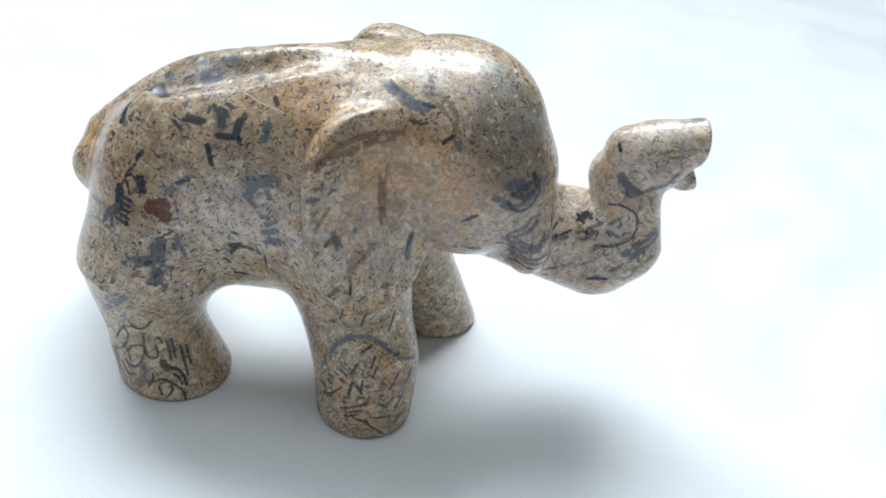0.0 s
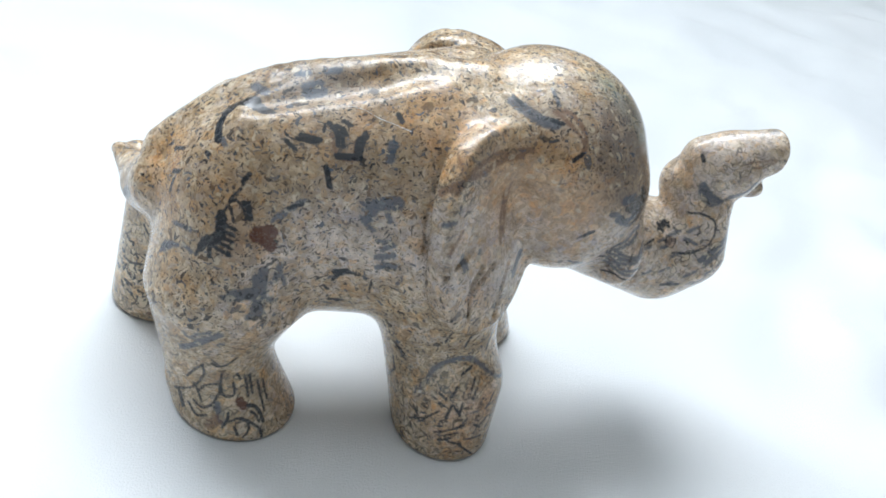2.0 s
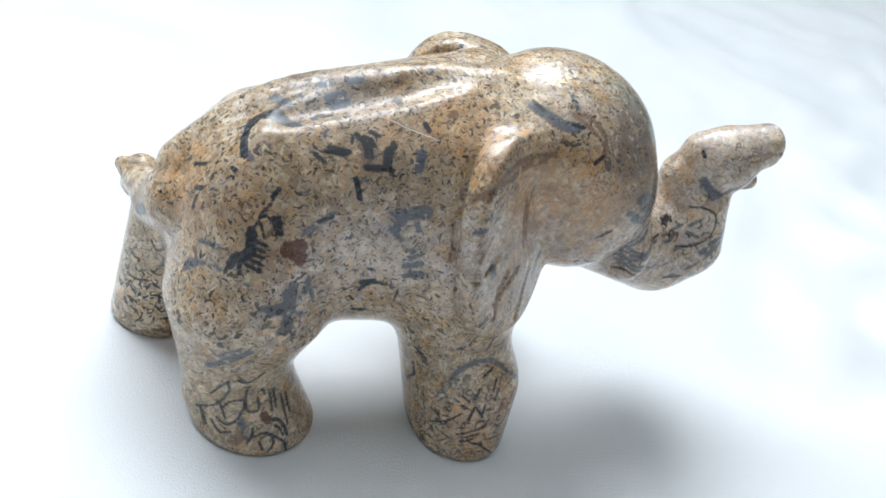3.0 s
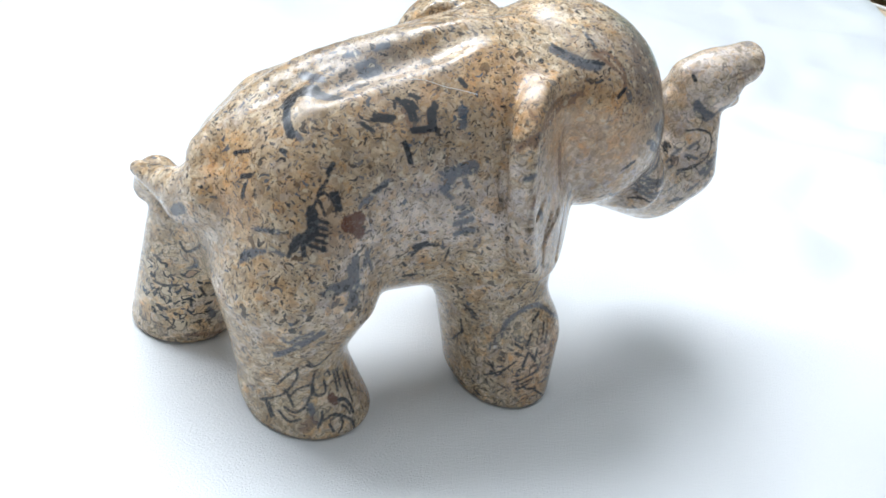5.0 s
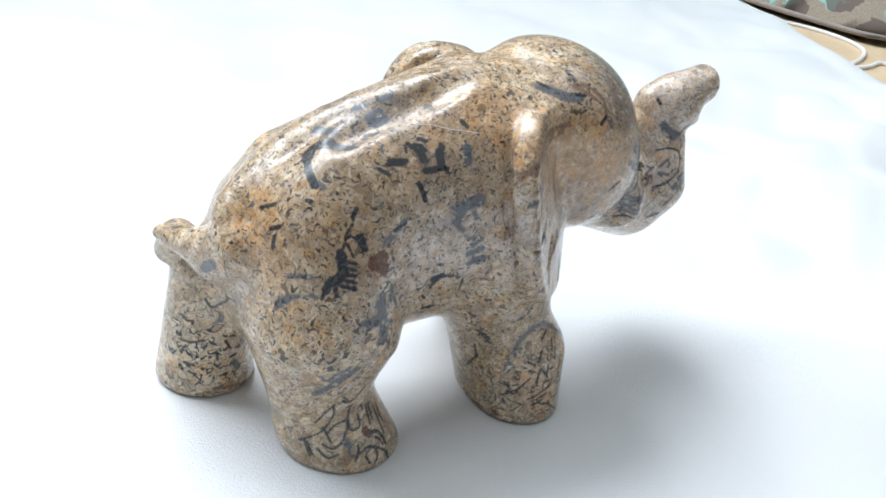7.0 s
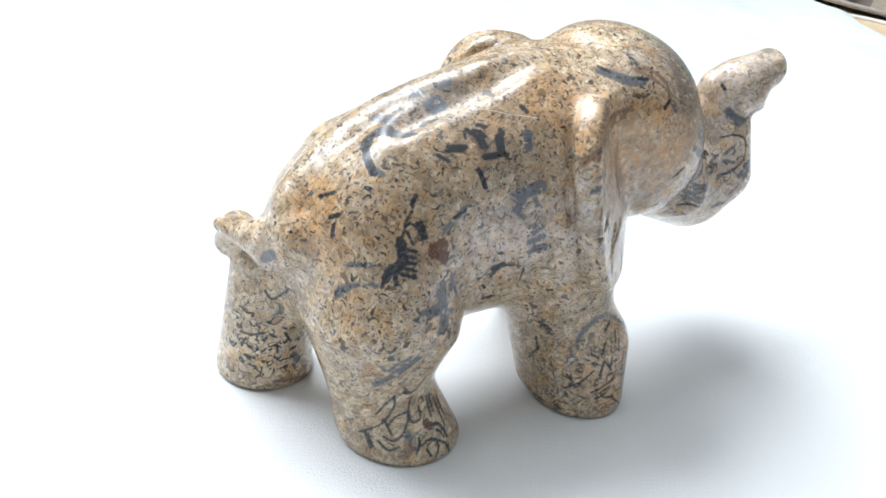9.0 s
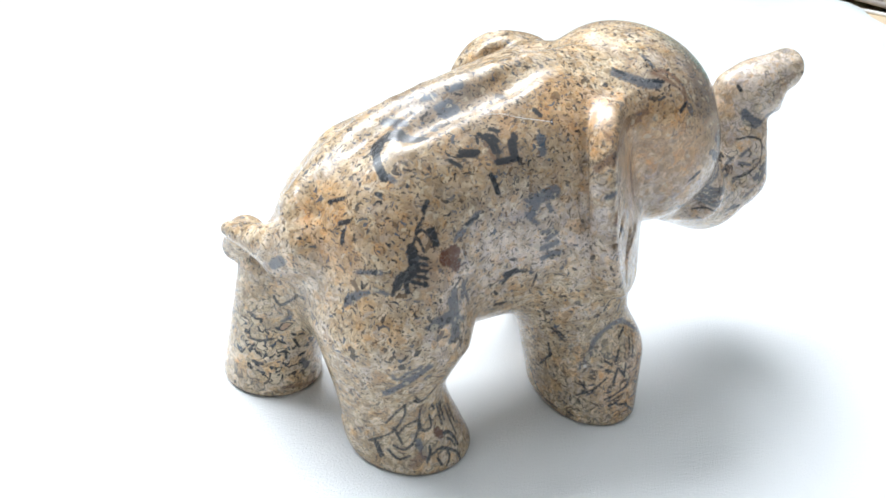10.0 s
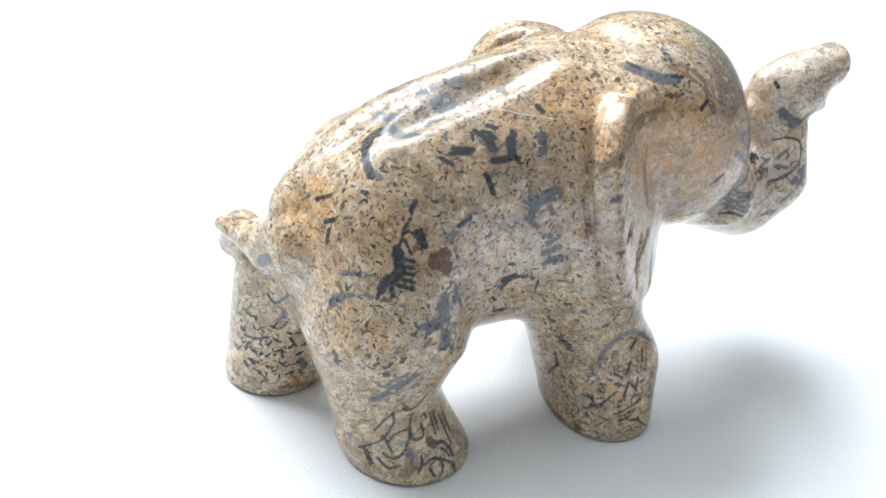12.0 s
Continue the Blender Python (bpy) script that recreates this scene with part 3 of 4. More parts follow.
    stroke("blue", 0.35, (38.6, -11.8, 52.6), (41.4, -10.2, 53.9))
    stroke("blue", 0.4, (47.4, -5.1, 33.2))
    stroke("dark", 0.4, (25.9, -14.6, 54.1), (27.4, -14.5, 55.2))
    stroke("dark", 0.4, (15.5, -13.7, 43.9), (16, -13, 46.7))
    stroke("dark", 0.4, (28, -12.5, 46.1), (29.9, -12, 45.2))
    stroke("blue", 0.56, (62.7, -6.8, 43), (65.6, -6.4, 45.8), (68.6, -3.7, 48.4))
    stroke("blue", 0.4, (57.3, -4.7, 48), (59.6, -5.8, 47.6))
    stroke("blue", 0.56, (57.3, -2.2, 60.5), (59, -4, 59.1), (61.3, -4.6, 58.4))
    stroke("dark", 0.4, (47.1, -8.6, 50), (48.3, -7.1, 50.6))
    stroke("dark", 0.4, (51.2, -4.4, 50.6), (52.5, -2.2, 51.3))
    stroke("blue", 0.35, (47.9, -9.5, 46.7), (49.9, -8.1, 47.2))
    stroke("blue", 0.35, (53.4, -7.6, 40.1), (55.3, -6.8, 41))
    stroke("blue", 0.35, (55.1, -6.3, 43.9), (57.1, -5.3, 44.7))
    stroke("blue", 0.35, (60, -5.9, 39.7), (61.5, -6.4, 41.5))
    stroke("blue", 0.35, (63.1, -6.2, 37.2), (64.4, -7.1, 39.3))
    stroke("blue", 0.35, (55.8, -6.1, 35.9), (57.6, -5.9, 37.2))
    stroke("blue", 0.35, (49.2, -8.6, 38.8), (50.9, -8.5, 40.1))
    stroke("blue", 0.35, (64.4, -7.2, 41.2), (66.1, -6.9, 42.5))
    stroke("blue", 0.35, (57.1, -4.6, 49.7), (58.4, -5.4, 51.5))
    stroke("blue", 0.35, (53.7, -4.6, 48.5), (55.6, -3.8, 49.4))
    stroke("blue", 0.4, (1, -19.8, 18), (1.9, -19.1, 21.4), (4.8, -19.6, 24), (8.2, -19.3, 24.8), (11, -18.7, 23.7), (14, -18.9, 21), (16.8, -18.3, 18.9), (19.7, -15.3, 16.8))
    stroke("dark", 0.27, (11.6, -21.7, 18.8), (10.9, -23.1, 16.8))
    stroke("dark", 0.27, (14.9, -22.6, 13.4), (16.3, -20.6, 16.6))
    stroke("dark", 0.27, (6.9, -23.8, 15.2), (9, -24.3, 12.7))
    stroke("dark", 0.27, (3.6, -22, 17.2), (5.2, -23, 16.3))
    stroke("dark", 0.27, (10.8, -24.2, 11.9), (9.2, -24.4, 9.4))
    stroke("dark", 0.27, (1.7, -22.1, 9.5), (4.1, -23.5, 12.9))
    stroke("dark", 0.27, (16.6, -21.9, 7.7), (17.9, -20.6, 10))
    stroke("dark", 0.27, (5.7, -24, 6.7), (9.3, -24.5, 8.1))
    stroke("dark", 0.27, (11.9, -24.3, 6.1), (15.6, -22.8, 5.8))
    stroke("dark", 0.27, (8.1, -19.2, 30.3), (7.5, -19.4, 27.3))
    stroke("dark", 0.27, (14.3, -15.2, 28.6), (13.5, -16.8, 25))
    stroke("dark", 0.27, (3.6, -21.3, 33.8), (2.7, -19.7, 28.6))
    # Ear fold and wrinkles: their crease shade painted as brown lines.
    stroke("brown", 0.48, (0.1, -17.9, 67.1), (3.9, -15.7, 68.4), (8, -13.6, 68.9), (11.2, -12, 69.6))
    stroke("brown", 0.3, (9.7, -13.7, 62.5), (10, -14.4, 57.2), (10.3, -15, 52.4))
    stroke("brown", 0.3, (9.6, -14.5, 57.9), (10, -13.8, 60.8))
    stroke("brown", 0.35, (-3.2, -22, 52.3), (-0.7, -20, 56.4))
    patch("orange", 5, (-3.9, -6.9, 72.3), 1)
    patch("orange", 4, (14.6, -11.6, 70.5), 0.8)
    patch("orange", 8, (9.8, -13.8, 61.3), 0.75)
    patch("orange", 6, (22, -13.6, 59.6), 0.7)
    patch("orange", 5, (-52.3, 2.9, 51.9), 0.8)
    patch("orange", 4, (-52.9, 1.4, 49.4), 1)
    patch("orange", 4, (-52.7, 5.7, 53), 1)
    patch("orange", 4, (-52.8, -1.9, 45.3), 0.9)
    patch("orange", 3, (-38.9, -13.5, 46.5), 0.9)
    patch("orange", 5, (-42, -9.1, 52.9), 0.6)
    patch("orange", 5, (-6.6, -6.5, 71.6), 1)
    patch("orange", 4, (-5.5, -16.9, 68.2), 0.9)
    patch("orange", 3, (18.5, -13.1, 68.1), 0.7)
    patch("orange", 5, (26.3, -13.4, 65.4), 0.5)
    patch("orange", 4, (7.5, -19.3, 40.7), 0.5)
    patch("orange", 4, (7.2, 6.8, 79.4), 0.6)
    patch("orange", 5, (14.7, -22.4, 14.9), 0.5)
    patch("orange", 5, (4.1, -23.5, 12.9), 0.5)
    patch("orange", 5, (9.4, -24.5, 7.7), 0.5)
    patch("orange", 4, (-24.9, -10.4, 5.3), 0.5)
    patch("orange", 3, (37.2, 1, 74.4), 0.8)
    patch("lilac", 8, (-21.4, -13.1, 49.8), 1)
    patch("lilac", 7, (-14.7, -13.9, 47.8), 0.9)
    patch("lilac", 9, (0.3, -20.5, 50.2), 0.9)
    patch("lilac", 8, (6.8, -17.8, 47.8), 0.8)
    patch("lilac", 7, (12.1, -14.6, 49), 0.6)
    patch("lilac", 6, (6.3, -17.6, 49.5), 0.9)
    patch("lilac", 8, (59.4, -5.7, 46), 0.7)
    patch("lilac", 7, (41.1, -12.3, 48.3), 0.6)
    patch("lilac", 7, (29.9, -8.5, 73.3), 0.5)
    patch("lilac", 7, (-58.4, 9, 37.8), 0.7)
    patch("lilac", 6, (-33.4, -14.5, 41.7), 0.6)
    patch("teal", 4, (31.4, -2.7, 76.6), 1)
    patch("teal", 4, (35.2, -3.5, 73.9), 1)
    patch("teal", 4, (28.4, 1.3, 79.2), 0.8)
    patch("teal", 3, (38, -3.4, 71.1), 0.8)
    patch("curls", 13, (-34, -15.3, 9), 0.6)
    patch("quiet", 12, (-36, -15.3, 10), 1)
    patch("curls", 11, (-58.2, 20.1, 13), 1)
    patch("curls", 10, (-50.7, 17, 12.6), 0.8)
    patch("curls", 12, (59.1, -5.6, 47.4), 0.7)
    patch("curls", 13, (2, -22.2, 8.5), 0.7)
    patch("curls", 10, (26.4, 10.6, 11.3), 0.7)
    patch("curls", 10, (8.6, -23.4, 16.7), 0.25)
    patch("curls", 9, (64.6, -2.2, 69.5), 0.5)
    patch("umber", 16, (-21.8, -10.3, 61.4), 1)
    patch("umber", 14, (-33.2, -7.2, 60.8), 1)
    patch("umber", 12, (-47.8, -8.8, 46.3), 0.8)
    patch("umber", 12, (-20.5, -9.3, 63.6), 0.7)
    patch("umber", 12, (29.3, -11.3, 69.9), 1)
    patch("umber", 8, (34.8, -10.5, 63.9), 0.8)
    patch("smoke", 8, (32, -9.6, 70.5), 1)
    patch("smoke", 6, (34.6, -4.9, 73.3), 0.8)
    patch("smoke", 5, (37.3, -10.1, 60), 1)
    patch("smoke", 4, (2.4, -16.4, 69.1), 0.8)
    patch("smoke", 4, (-40.6, -13.3, 46.1), 0.7)
    patch("smoke", 6, (11.8, -16.4, 41.8), 0.5)
    patch("smoke", 5, (-17.1, -12.6, 54.6), 0.6)
    patch("smoke", 4, (-22.2, -8.3, 64), 0.6)
    patch("smoke", 7, (-33, 7.3, 68.5), 0.5)
    patch("smoke", 6, (-21.3, 5.1, 70.8), 0.7)
    patch("smoke", 6, (-29.2, 5.6, 68.5), 0.6)
    patch("smoke", 5, (14.6, -8.6, 74.9), 0.6)
    patch("smoke", 6, (63.1, -6.7, 45.7), 0.4)
    # More of the eye's ring, its groove shade painted on.
    stroke("dark", 0.4, (33, -13, 58), (35.2, -12.5, 55.8), (37.9, -11, 56.2), (39.2, -9.3, 58.3), (38.8, -8.5, 60.8))
    stroke("dark", 0.88, (34.8, -11.8, 59.6), (36.8, -10.2, 60.6))
    stroke("blue", 0.72, (36.6, -11.4, 57.4), (37.9, -9.9, 59.1))
    stroke("brown", 0.48, (15.6, -7.3, 76.4), (18, -7.8, 76.4), (19.9, -9.3, 75.2), (21.1, -11.1, 73.1), (20.7, -12.6, 70.5))
    stroke("dark", 0.4, (20.7, -12.6, 70.5), (19, -13, 69))
    stroke("blue", 0.4, (15.3, -3.2, 78.7), (16, -6.4, 77.1))
    # Ear fold and front wrinkle again, crease shade put into the colour.
    stroke("brown", 0.64, (-3.6, -20.3, 64.1), (0.6, -17.6, 67.4), (5, -15.1, 69), (10.6, -12.2, 69.5))
    stroke("brown", 0.35, (9.1, -14.2, 61), (9.2, -15, 55.6), (9.5, -15.6, 51.2))
    stroke("blue", 0.8, (62.7, -6.7, 44.5), (64.6, -6.3, 47.6), (67.5, -4.5, 49.3))
    stroke("blue", 0.56, (56.7, -3.1, 59.1), (59, -4.6, 58.2), (62.1, -4.6, 58.1))
    stroke("blue", 0.64, (64.2, -3.6, 58.9), (66.5, -3.2, 60.1), (68.6, -4.1, 62.9))
    stroke("blue", 0.4, (33.8, -13, 49), (36.1, -12.7, 47.2), (39.6, -12.6, 47), (42.6, -11.9, 47.5), (42.9, -11.3, 50.1))
    stroke("blue", 0.4, (35.2, -12, 44.2), (38.7, -12.3, 43.9), (44.1, -11.1, 43.4), (45.4, -10.8, 45.9))
    stroke("blue", 0.48, (35.1, -12.9, 50), (37.9, -12.4, 50.9), (39.5, -11.3, 53.3))
    stroke("dark", 0.56, (46.8, -9.7, 48), (48.5, -8.7, 47.9))
    stroke("dark", 0.4, (44.7, -5.6, 55.6), (46.2, -6.5, 53.3), (45.9, -9, 50.8))
    # Thin crease of the trunk end, its shade painted brown.
    stroke("brown", 0.2, (64.7, -3.7, 67.6), (71.1, -2.9, 68.8))
    stroke("blue", 0.4, (51.4, -6.7, 48.1), (52.8, -5.5, 48.1), (53.6, -6, 46.6), (52.2, -7, 46.5))
    stroke("dark", 0.48, (52.8, -2.1, 51.4), (53.5, -2.9, 50.4))
    stroke("dark", 0.48, (55.6, -6.2, 36), (59.5, -5.5, 37))
    stroke("dark", 0.48, (-25.2, -4.1, 66.5), (-23.9, -5.7, 65.8), (-23.6, -7.6, 64.3))
    stroke("dark", 0.64, (-23.6, -8.9, 62.9), (-19.9, -9.6, 63.4))
    stroke("dark", 0.64, (-20.2, -9.2, 63.8), (-20, -7.5, 65.5), (-18.8, -7.1, 66.3))
    stroke("dark", 0.4, (-22.7, -4, 67.1), (-21.2, -4.9, 66.9))
    stroke("blue", 0.8, (-14.4, -9.1, 66.5), (-14.6, -10.6, 64.1))
    stroke("dark", 0.56, (-29.9, -5.3, 64.1), (-26.8, -6.4, 64.3))
    stroke("dark", 0.48, (-25.5, -9.7, 61), (-24.5, -11.2, 57.9))
    stroke("blue", 0.8, (-28.6, 4.8, 68), (-26, 5, 69.1))
    stroke("blue", 0.56, (-24.9, 6.3, 71.3), (-23.3, 6.4, 72))
    stroke("blue", 1.04, (-16.8, -12.5, 55.4), (-12.7, -12.8, 57))
    stroke("dark", 0.4, (-31.2, -11.3, 52.8), (-28.8, -11.5, 53.9))
    stroke("dark", 0.56, (-38.7, -10.3, 52.5), (-37.7, -10.9, 51.8))
    stroke("dark", 0.48, (-13.2, -4.8, 69.9), (-12.7, -6.2, 69.5))
    stroke("dark", 0.27, (8.7, -24.3, 13.5), (8.8, -23.7, 15.8))
    stroke("dark", 0.27, (4.6, -23.5, 7.3), (10.4, -24.3, 10))
    stroke("dark", 0.27, (14.7, -23.1, 8.5), (12.8, -23.8, 10))
    stroke("dark", 0.27, (18.4, -19.6, 13), (19.1, -17.4, 15.9))
    stroke("dark", 0.27, (11, -20.5, 20.7), (10.3, -22.3, 18.5))
    stroke("dark", 0.27, (3.7, -22.9, 14.9), (5.1, -23.5, 14.7))
    stroke("dark", 0.27, (7.9, -24.4, 5.6), (10.8, -24.5, 5))
    stroke("dark", 0.27, (16.7, -22.3, 3.3), (19, -19.7, 5.1))
    stroke("dark", 0.27, (7.9, -20.6, 21.2), (10.1, -19.4, 22.8))
    stroke("blue", 1.04, (-34.1, -14.9, 40.7), (-34.5, -16.1, 36.6), (-35, -17, 33.1))
    stroke("blue", 0.8, (-39.4, -16.4, 36.7), (-35.6, -16.2, 37.4))
    stroke("blue", 0.72, (-46.7, -13.4, 21.4), (-40.9, -17.9, 28.4))
    stroke("blue", 0.72, (-30.9, -13.7, 41.1), (-31.5, -14.4, 38.7))
    stroke("dark", 0.64, (-20.7, -13, 39.9), (-18.7, -13.2, 40.7))
    stroke("blue", 0.8, (15.9, -13, 47), (15.8, -13.7, 42.1))
    stroke("blue", 0.8, (0.5, -20.3, 50.5), (1.3, -20.3, 48.2))
    patch("quiet", 6, (10.5, -14.6, 54.2), 1)
    patch("quiet", 6, (6.8, -15.7, 59.5), 0.9)
    patch("quiet", 6, (15.5, -11.9, 58.4), 0.9)
    patch("quiet", 7, (24.6, -14.3, 57.1), 0.8)
    patch("quiet", 5, (59.9, -0.5, 66.6), 0.8)
    patch("quiet", 5, (20.8, -13.6, 52.2), 0.6)
    patch("quiet", 6, (5.4, -17.6, 51.6), 0.6)
    patch("quiet", 5, (10.8, -13.1, 62.7), 0.8)
    patch("quiet", 5, (17.8, -12.6, 53.2), 0.8)
    patch("orange", 5, (8.1, -13.8, 67.2), 0.9)
    patch("orange", 6, (9.7, -13.7, 62.5), 0.7)
    patch("orange", 4, (22.1, -13.7, 59), 0.9)
    patch("orange", 5, (-7.8, -5.6, 71.7), 1)
    patch("orange", 3, (38.7, 1.5, 73.1), 1)
    patch("orange", 4, (-52.4, 5.1, 53.1), 1)
    patch("orange", 4, (-52.9, -1.3, 46.1), 1)
    patch("orange", 3, (-53.1, 1.9, 49.3), 0.8)
    patch("orange", 4, (-5.4, -7.1, 71.7), 1)
    patch("orange", 4, (-18.7, -2.9, 68.5), 0.6)
    patch("orange", 5, (-2.7, -15.9, 72), 0.5)
    patch("orange", 5, (6, -24.1, 12), 0.4)
    patch("orange", 5, (13.5, -23.3, 14), 0.4)
    patch("orange", 5, (8.8, -24.6, 3.8), 0.4)
    patch("orange", 4, (-24.2, -11.1, 3.5), 0.5)
    patch("umber", 8, (8.8, -24.2, 14.2), 0.6)
    patch("umber", 7, (14.7, -22.4, 14.9), 0.5)
    patch("lilac", 8, (9, -24.3, 12.7), 0.7)
    patch("lilac", 7, (16.1, -21.9, 12.8), 0.6)
    patch("lilac", 6, (-25.9, -11.4, 6.1), 0.6)
    patch("quiet", 5, (54.8, -6.3, 44.4), 0.7)
    patch("quiet", 5, (59.5, -5.8, 50.5), 0.7)
    patch("quiet", 5, (64.7, -1.2, 70.2), 0.7)
    patch("quiet", 5, (43.8, -10.7, 41.7), 0.6)
    patch("lilac", 6, (56.5, -6, 42.8), 0.7)
    patch("lilac", 6, (64.7, -1.2, 70.2), 0.6)
    patch("smoke", 7, (29.9, -7.7, 74.1), 0.8)
    patch("smoke", 7, (35.5, -10.5, 65), 1)
    patch("curls", 6, (-2, -19, 64), 0.5)
    patch("curls", 6, (4, -16, 69), 0.5)
    patch("curls", 6, (-5, -21, 56), 0.4)
    patch("dull", 6, (-31, -0.5, 66.5), 0.9)
    patch("dull", 7, (-24, -1.5, 68), 1)
    patch("dull", 6, (-16, -2, 70), 0.7)
    patch("dull", 6, (-30, 7, 69.5), 0.7)
    patch("dull", 6, (-22, 6.5, 72), 0.7)
    patch("lilac", 13, (60, -4, 48), 0.9)
    patch("lilac", 12, (64, -1, 66), 0.9)
    patch("lilac", 13, (40, -11, 46), 0.8)
    patch("lilac", 12, (24, -13, 53), 0.8)
    patch("lilac", 12, (4, -19, 52), 0.7)
    patch("lilac", 14, (-30, -15, 32), 0.6)
    patch("quiet", 14, (60, -4, 48), 0.6)
    patch("quiet", 12, (65, -1, 66), 0.7)
    patch("quiet", 14, (30, -12, 54), 0.6)
    patch("quiet", 12, (4, -18, 54), 0.5)
    patch("smoke", 5, (31.6, -10.4, 69.6), 0.7)
    stroke("dark", 1.52, (-41.1, 3.6, 61.9), (-39.9, 4.9, 63), (-37.5, 3.7, 63.8))
    stroke("dark", 1.04, (-37.5, 3.7, 63.8), (-35, -0.4, 64.6))
    stroke("dark", 0.8, (-41.1, 3.6, 61.9), (-42.5, 0.8, 60.5), (-42.8, -1.6, 59.2))
    stroke("dark", 1.04, (-42.8, -12.5, 46.3), (-43.9, -12.4, 45.1))
    stroke("dark", 0.96, (-42.3, -11.1, 49.6), (-42.3, -12.4, 46.9))
    stroke("dark", 0.27, (-47.4, -10.3, 6.9), (-44.6, -12.8, 9.3), (-43.1, -13.8, 12), (-42.4, -14.5, 15.1), (-43.1, -14.7, 17.3))
    stroke("dark", 0.27, (-45.5, -12.6, 12.3), (-43.9, -14.2, 16), (-42.8, -15, 17.8))
    stroke("dark", 0.27, (-43, -13.7, 9.4), (-41.7, -14.2, 11.4), (-39.5, -14.7, 12.3))
    stroke("dark", 0.27, (-43.8, -13.6, 6.7), (-42.2, -14.8, 5.8), (-40.4, -15.3, 6.9), (-39.3, -15, 9.4), (-39.1, -14.7, 11.6))
    stroke("dark", 0.27, (-44.7, -13.1, 5.6), (-43, -14.7, 3.6), (-41.1, -15.7, 4.5))
    stroke("dark", 0.3, (-41.3, -15.4, 18.5), (-39.9, -15.3, 17.4), (-38.2, -15.4, 18.3), (-36.7, -15.8, 20.6))
    stroke("dark", 0.27, (-39.1, -14.8, 15), (-38.9, -14.8, 11.6), (-38.1, -15.3, 9.4), (-36.2, -15.2, 9.8), (-36.6, -14.6, 12.5))
    stroke("blue", 0.7, (-39.3, -15.6, 7.4), (-38.8, -16.3, 5.6), (-37.8, -17.2, 4))
    stroke("dark", 0.27, (-37, -16.6, 6), (-37.2, -17.3, 4.1), (-38, -17.6, 2.7))
    stroke("dark", 0.27, (-34.4, -13.9, 13.7), (-33.7, -14.4, 10.9), (-33.4, -15, 9.1))
    stroke("dark", 0.27, (-33.5, -13.5, 13.8), (-32.9, -13.9, 11.4), (-32.5, -14.5, 9.5))
    stroke("dark", 0.27, (-36.1, -14.4, 14.9), (-35.2, -14.2, 13.1))
    stroke("dark", 0.4, (-33.3, -15.8, 7.3), (-31.8, -15.6, 6.9), (-30.5, -16, 5.2), (-29.8, -16.6, 3.6))
    stroke("dark", 0.27, (-32.6, -16.3, 6.1), (-31.4, -16.4, 5.1), (-30.7, -16.9, 3.8))
    stroke("dark", 0.27, (-36.5, -17.3, 4.3), (-34.7, -17.1, 5), (-33.3, -17.2, 4.4), (-32.6, -18, 2.6), (-33.7, -18.7, 1.2))
    stroke("dark", 0.27, (-35.6, -17.9, 3.2), (-34.8, -18.5, 1.7))
    stroke("dark", 0.27, (-31.6, -13.1, 11.6), (-30.7, -14.2, 8.5), (-29.7, -15.4, 5.5))
    stroke("dark", 0.27, (-30.5, -12.5, 11.1), (-29.3, -13.9, 7.5))
    stroke("dark", 0.27, (-30.3, -17.5, 2.3), (-29.8, -18.2, 0.4))
    stroke("dark", 0.27, (-31.9, -18.7, 0.8))
    stroke("dark", 0.27, (-40.5, -17.2, 1.1))
    stroke("dark", 0.27, (-46.1, -11.8, 5.6), (-45.3, -12.6, 3.9))
    stroke("red", 0.9, (-35, -15.6, 8.4), (-34.1, -16, 7.4))
    stroke("brown", 1.1, (-40.5, -16.6, 2.8), (-38.8, -16.8, 4.3))
    stroke("brown", 0.3, (-24.7, -6, 65.4), (-24.3, -7.2, 64.3), (-23.6, -8.8, 62.9), (-22.2, -9.4, 62.6), (-20.6, -9.6, 62.9), (-20.6, -8.7, 64.1), (-20.4, -7.4, 65.5), (-19.4, -7.4, 65.9))
    stroke("dark", 0.4, (-23.8, -4.8, 66.7), (-22.7, -5.5, 66.4), (-22.1, -6.4, 65.8))
    stroke("dark", 0.4, (-30.7, -6, 64), (-29, -6.5, 64), (-27.7, -6.8, 63.9))
    stroke("dark", 0.3, (-26.1, -5.4, 65.6), (-25.9, -4.6, 66.4))
    stroke("dark", 0.25, (-41.2, -10.3, 52.3), (-40.1, -10.3, 53), (-38.6, -11.3, 51.3), (-38.1, -12.2, 49.4))
    stroke("dark", 0.27, (-42.1, -10.8, 50.6), (-41.5, -10.5, 51.7), (-40.9, -9.9, 53.3), (-39.7, -9.6, 54.6), (-38.8, -8.9, 56.4))
    stroke("blue", 0.4, (-33.6, -11.8, 50), (-32.1, -11.6, 51.9), (-29.8, -11.6, 53.2))
    stroke("blue", 1.1, (-16.3, -12.8, 55.6), (-14.2, -13, 56.6), (-12.6, -13.3, 56.3))
    stroke("blue", 0.4, (-18, -12.8, 53), (-17.1, -13.2, 51.8), (-15.4, -13.7, 50.8))
    stroke("blue", 0.5, (-13.5, -13.5, 54.4), (-12.8, -13.9, 53.1))
    stroke("blue", 0.4, (-14.4, -14.1, 48.8), (-12.5, -14.6, 49.1))
    stroke("blue", 1.4, (-28.1, 3, 68.5), (-26.3, 3, 69.1))
    stroke("blue", 0.9, (-37.3, 9, 65.7), (-35.8, 5.8, 66.7))
    stroke("blue", 1.1, (7.9, -3.8, 75.1), (10.1, -5.9, 74.5), (12.7, -7.9, 73.9), (15.1, -8.9, 73.9))
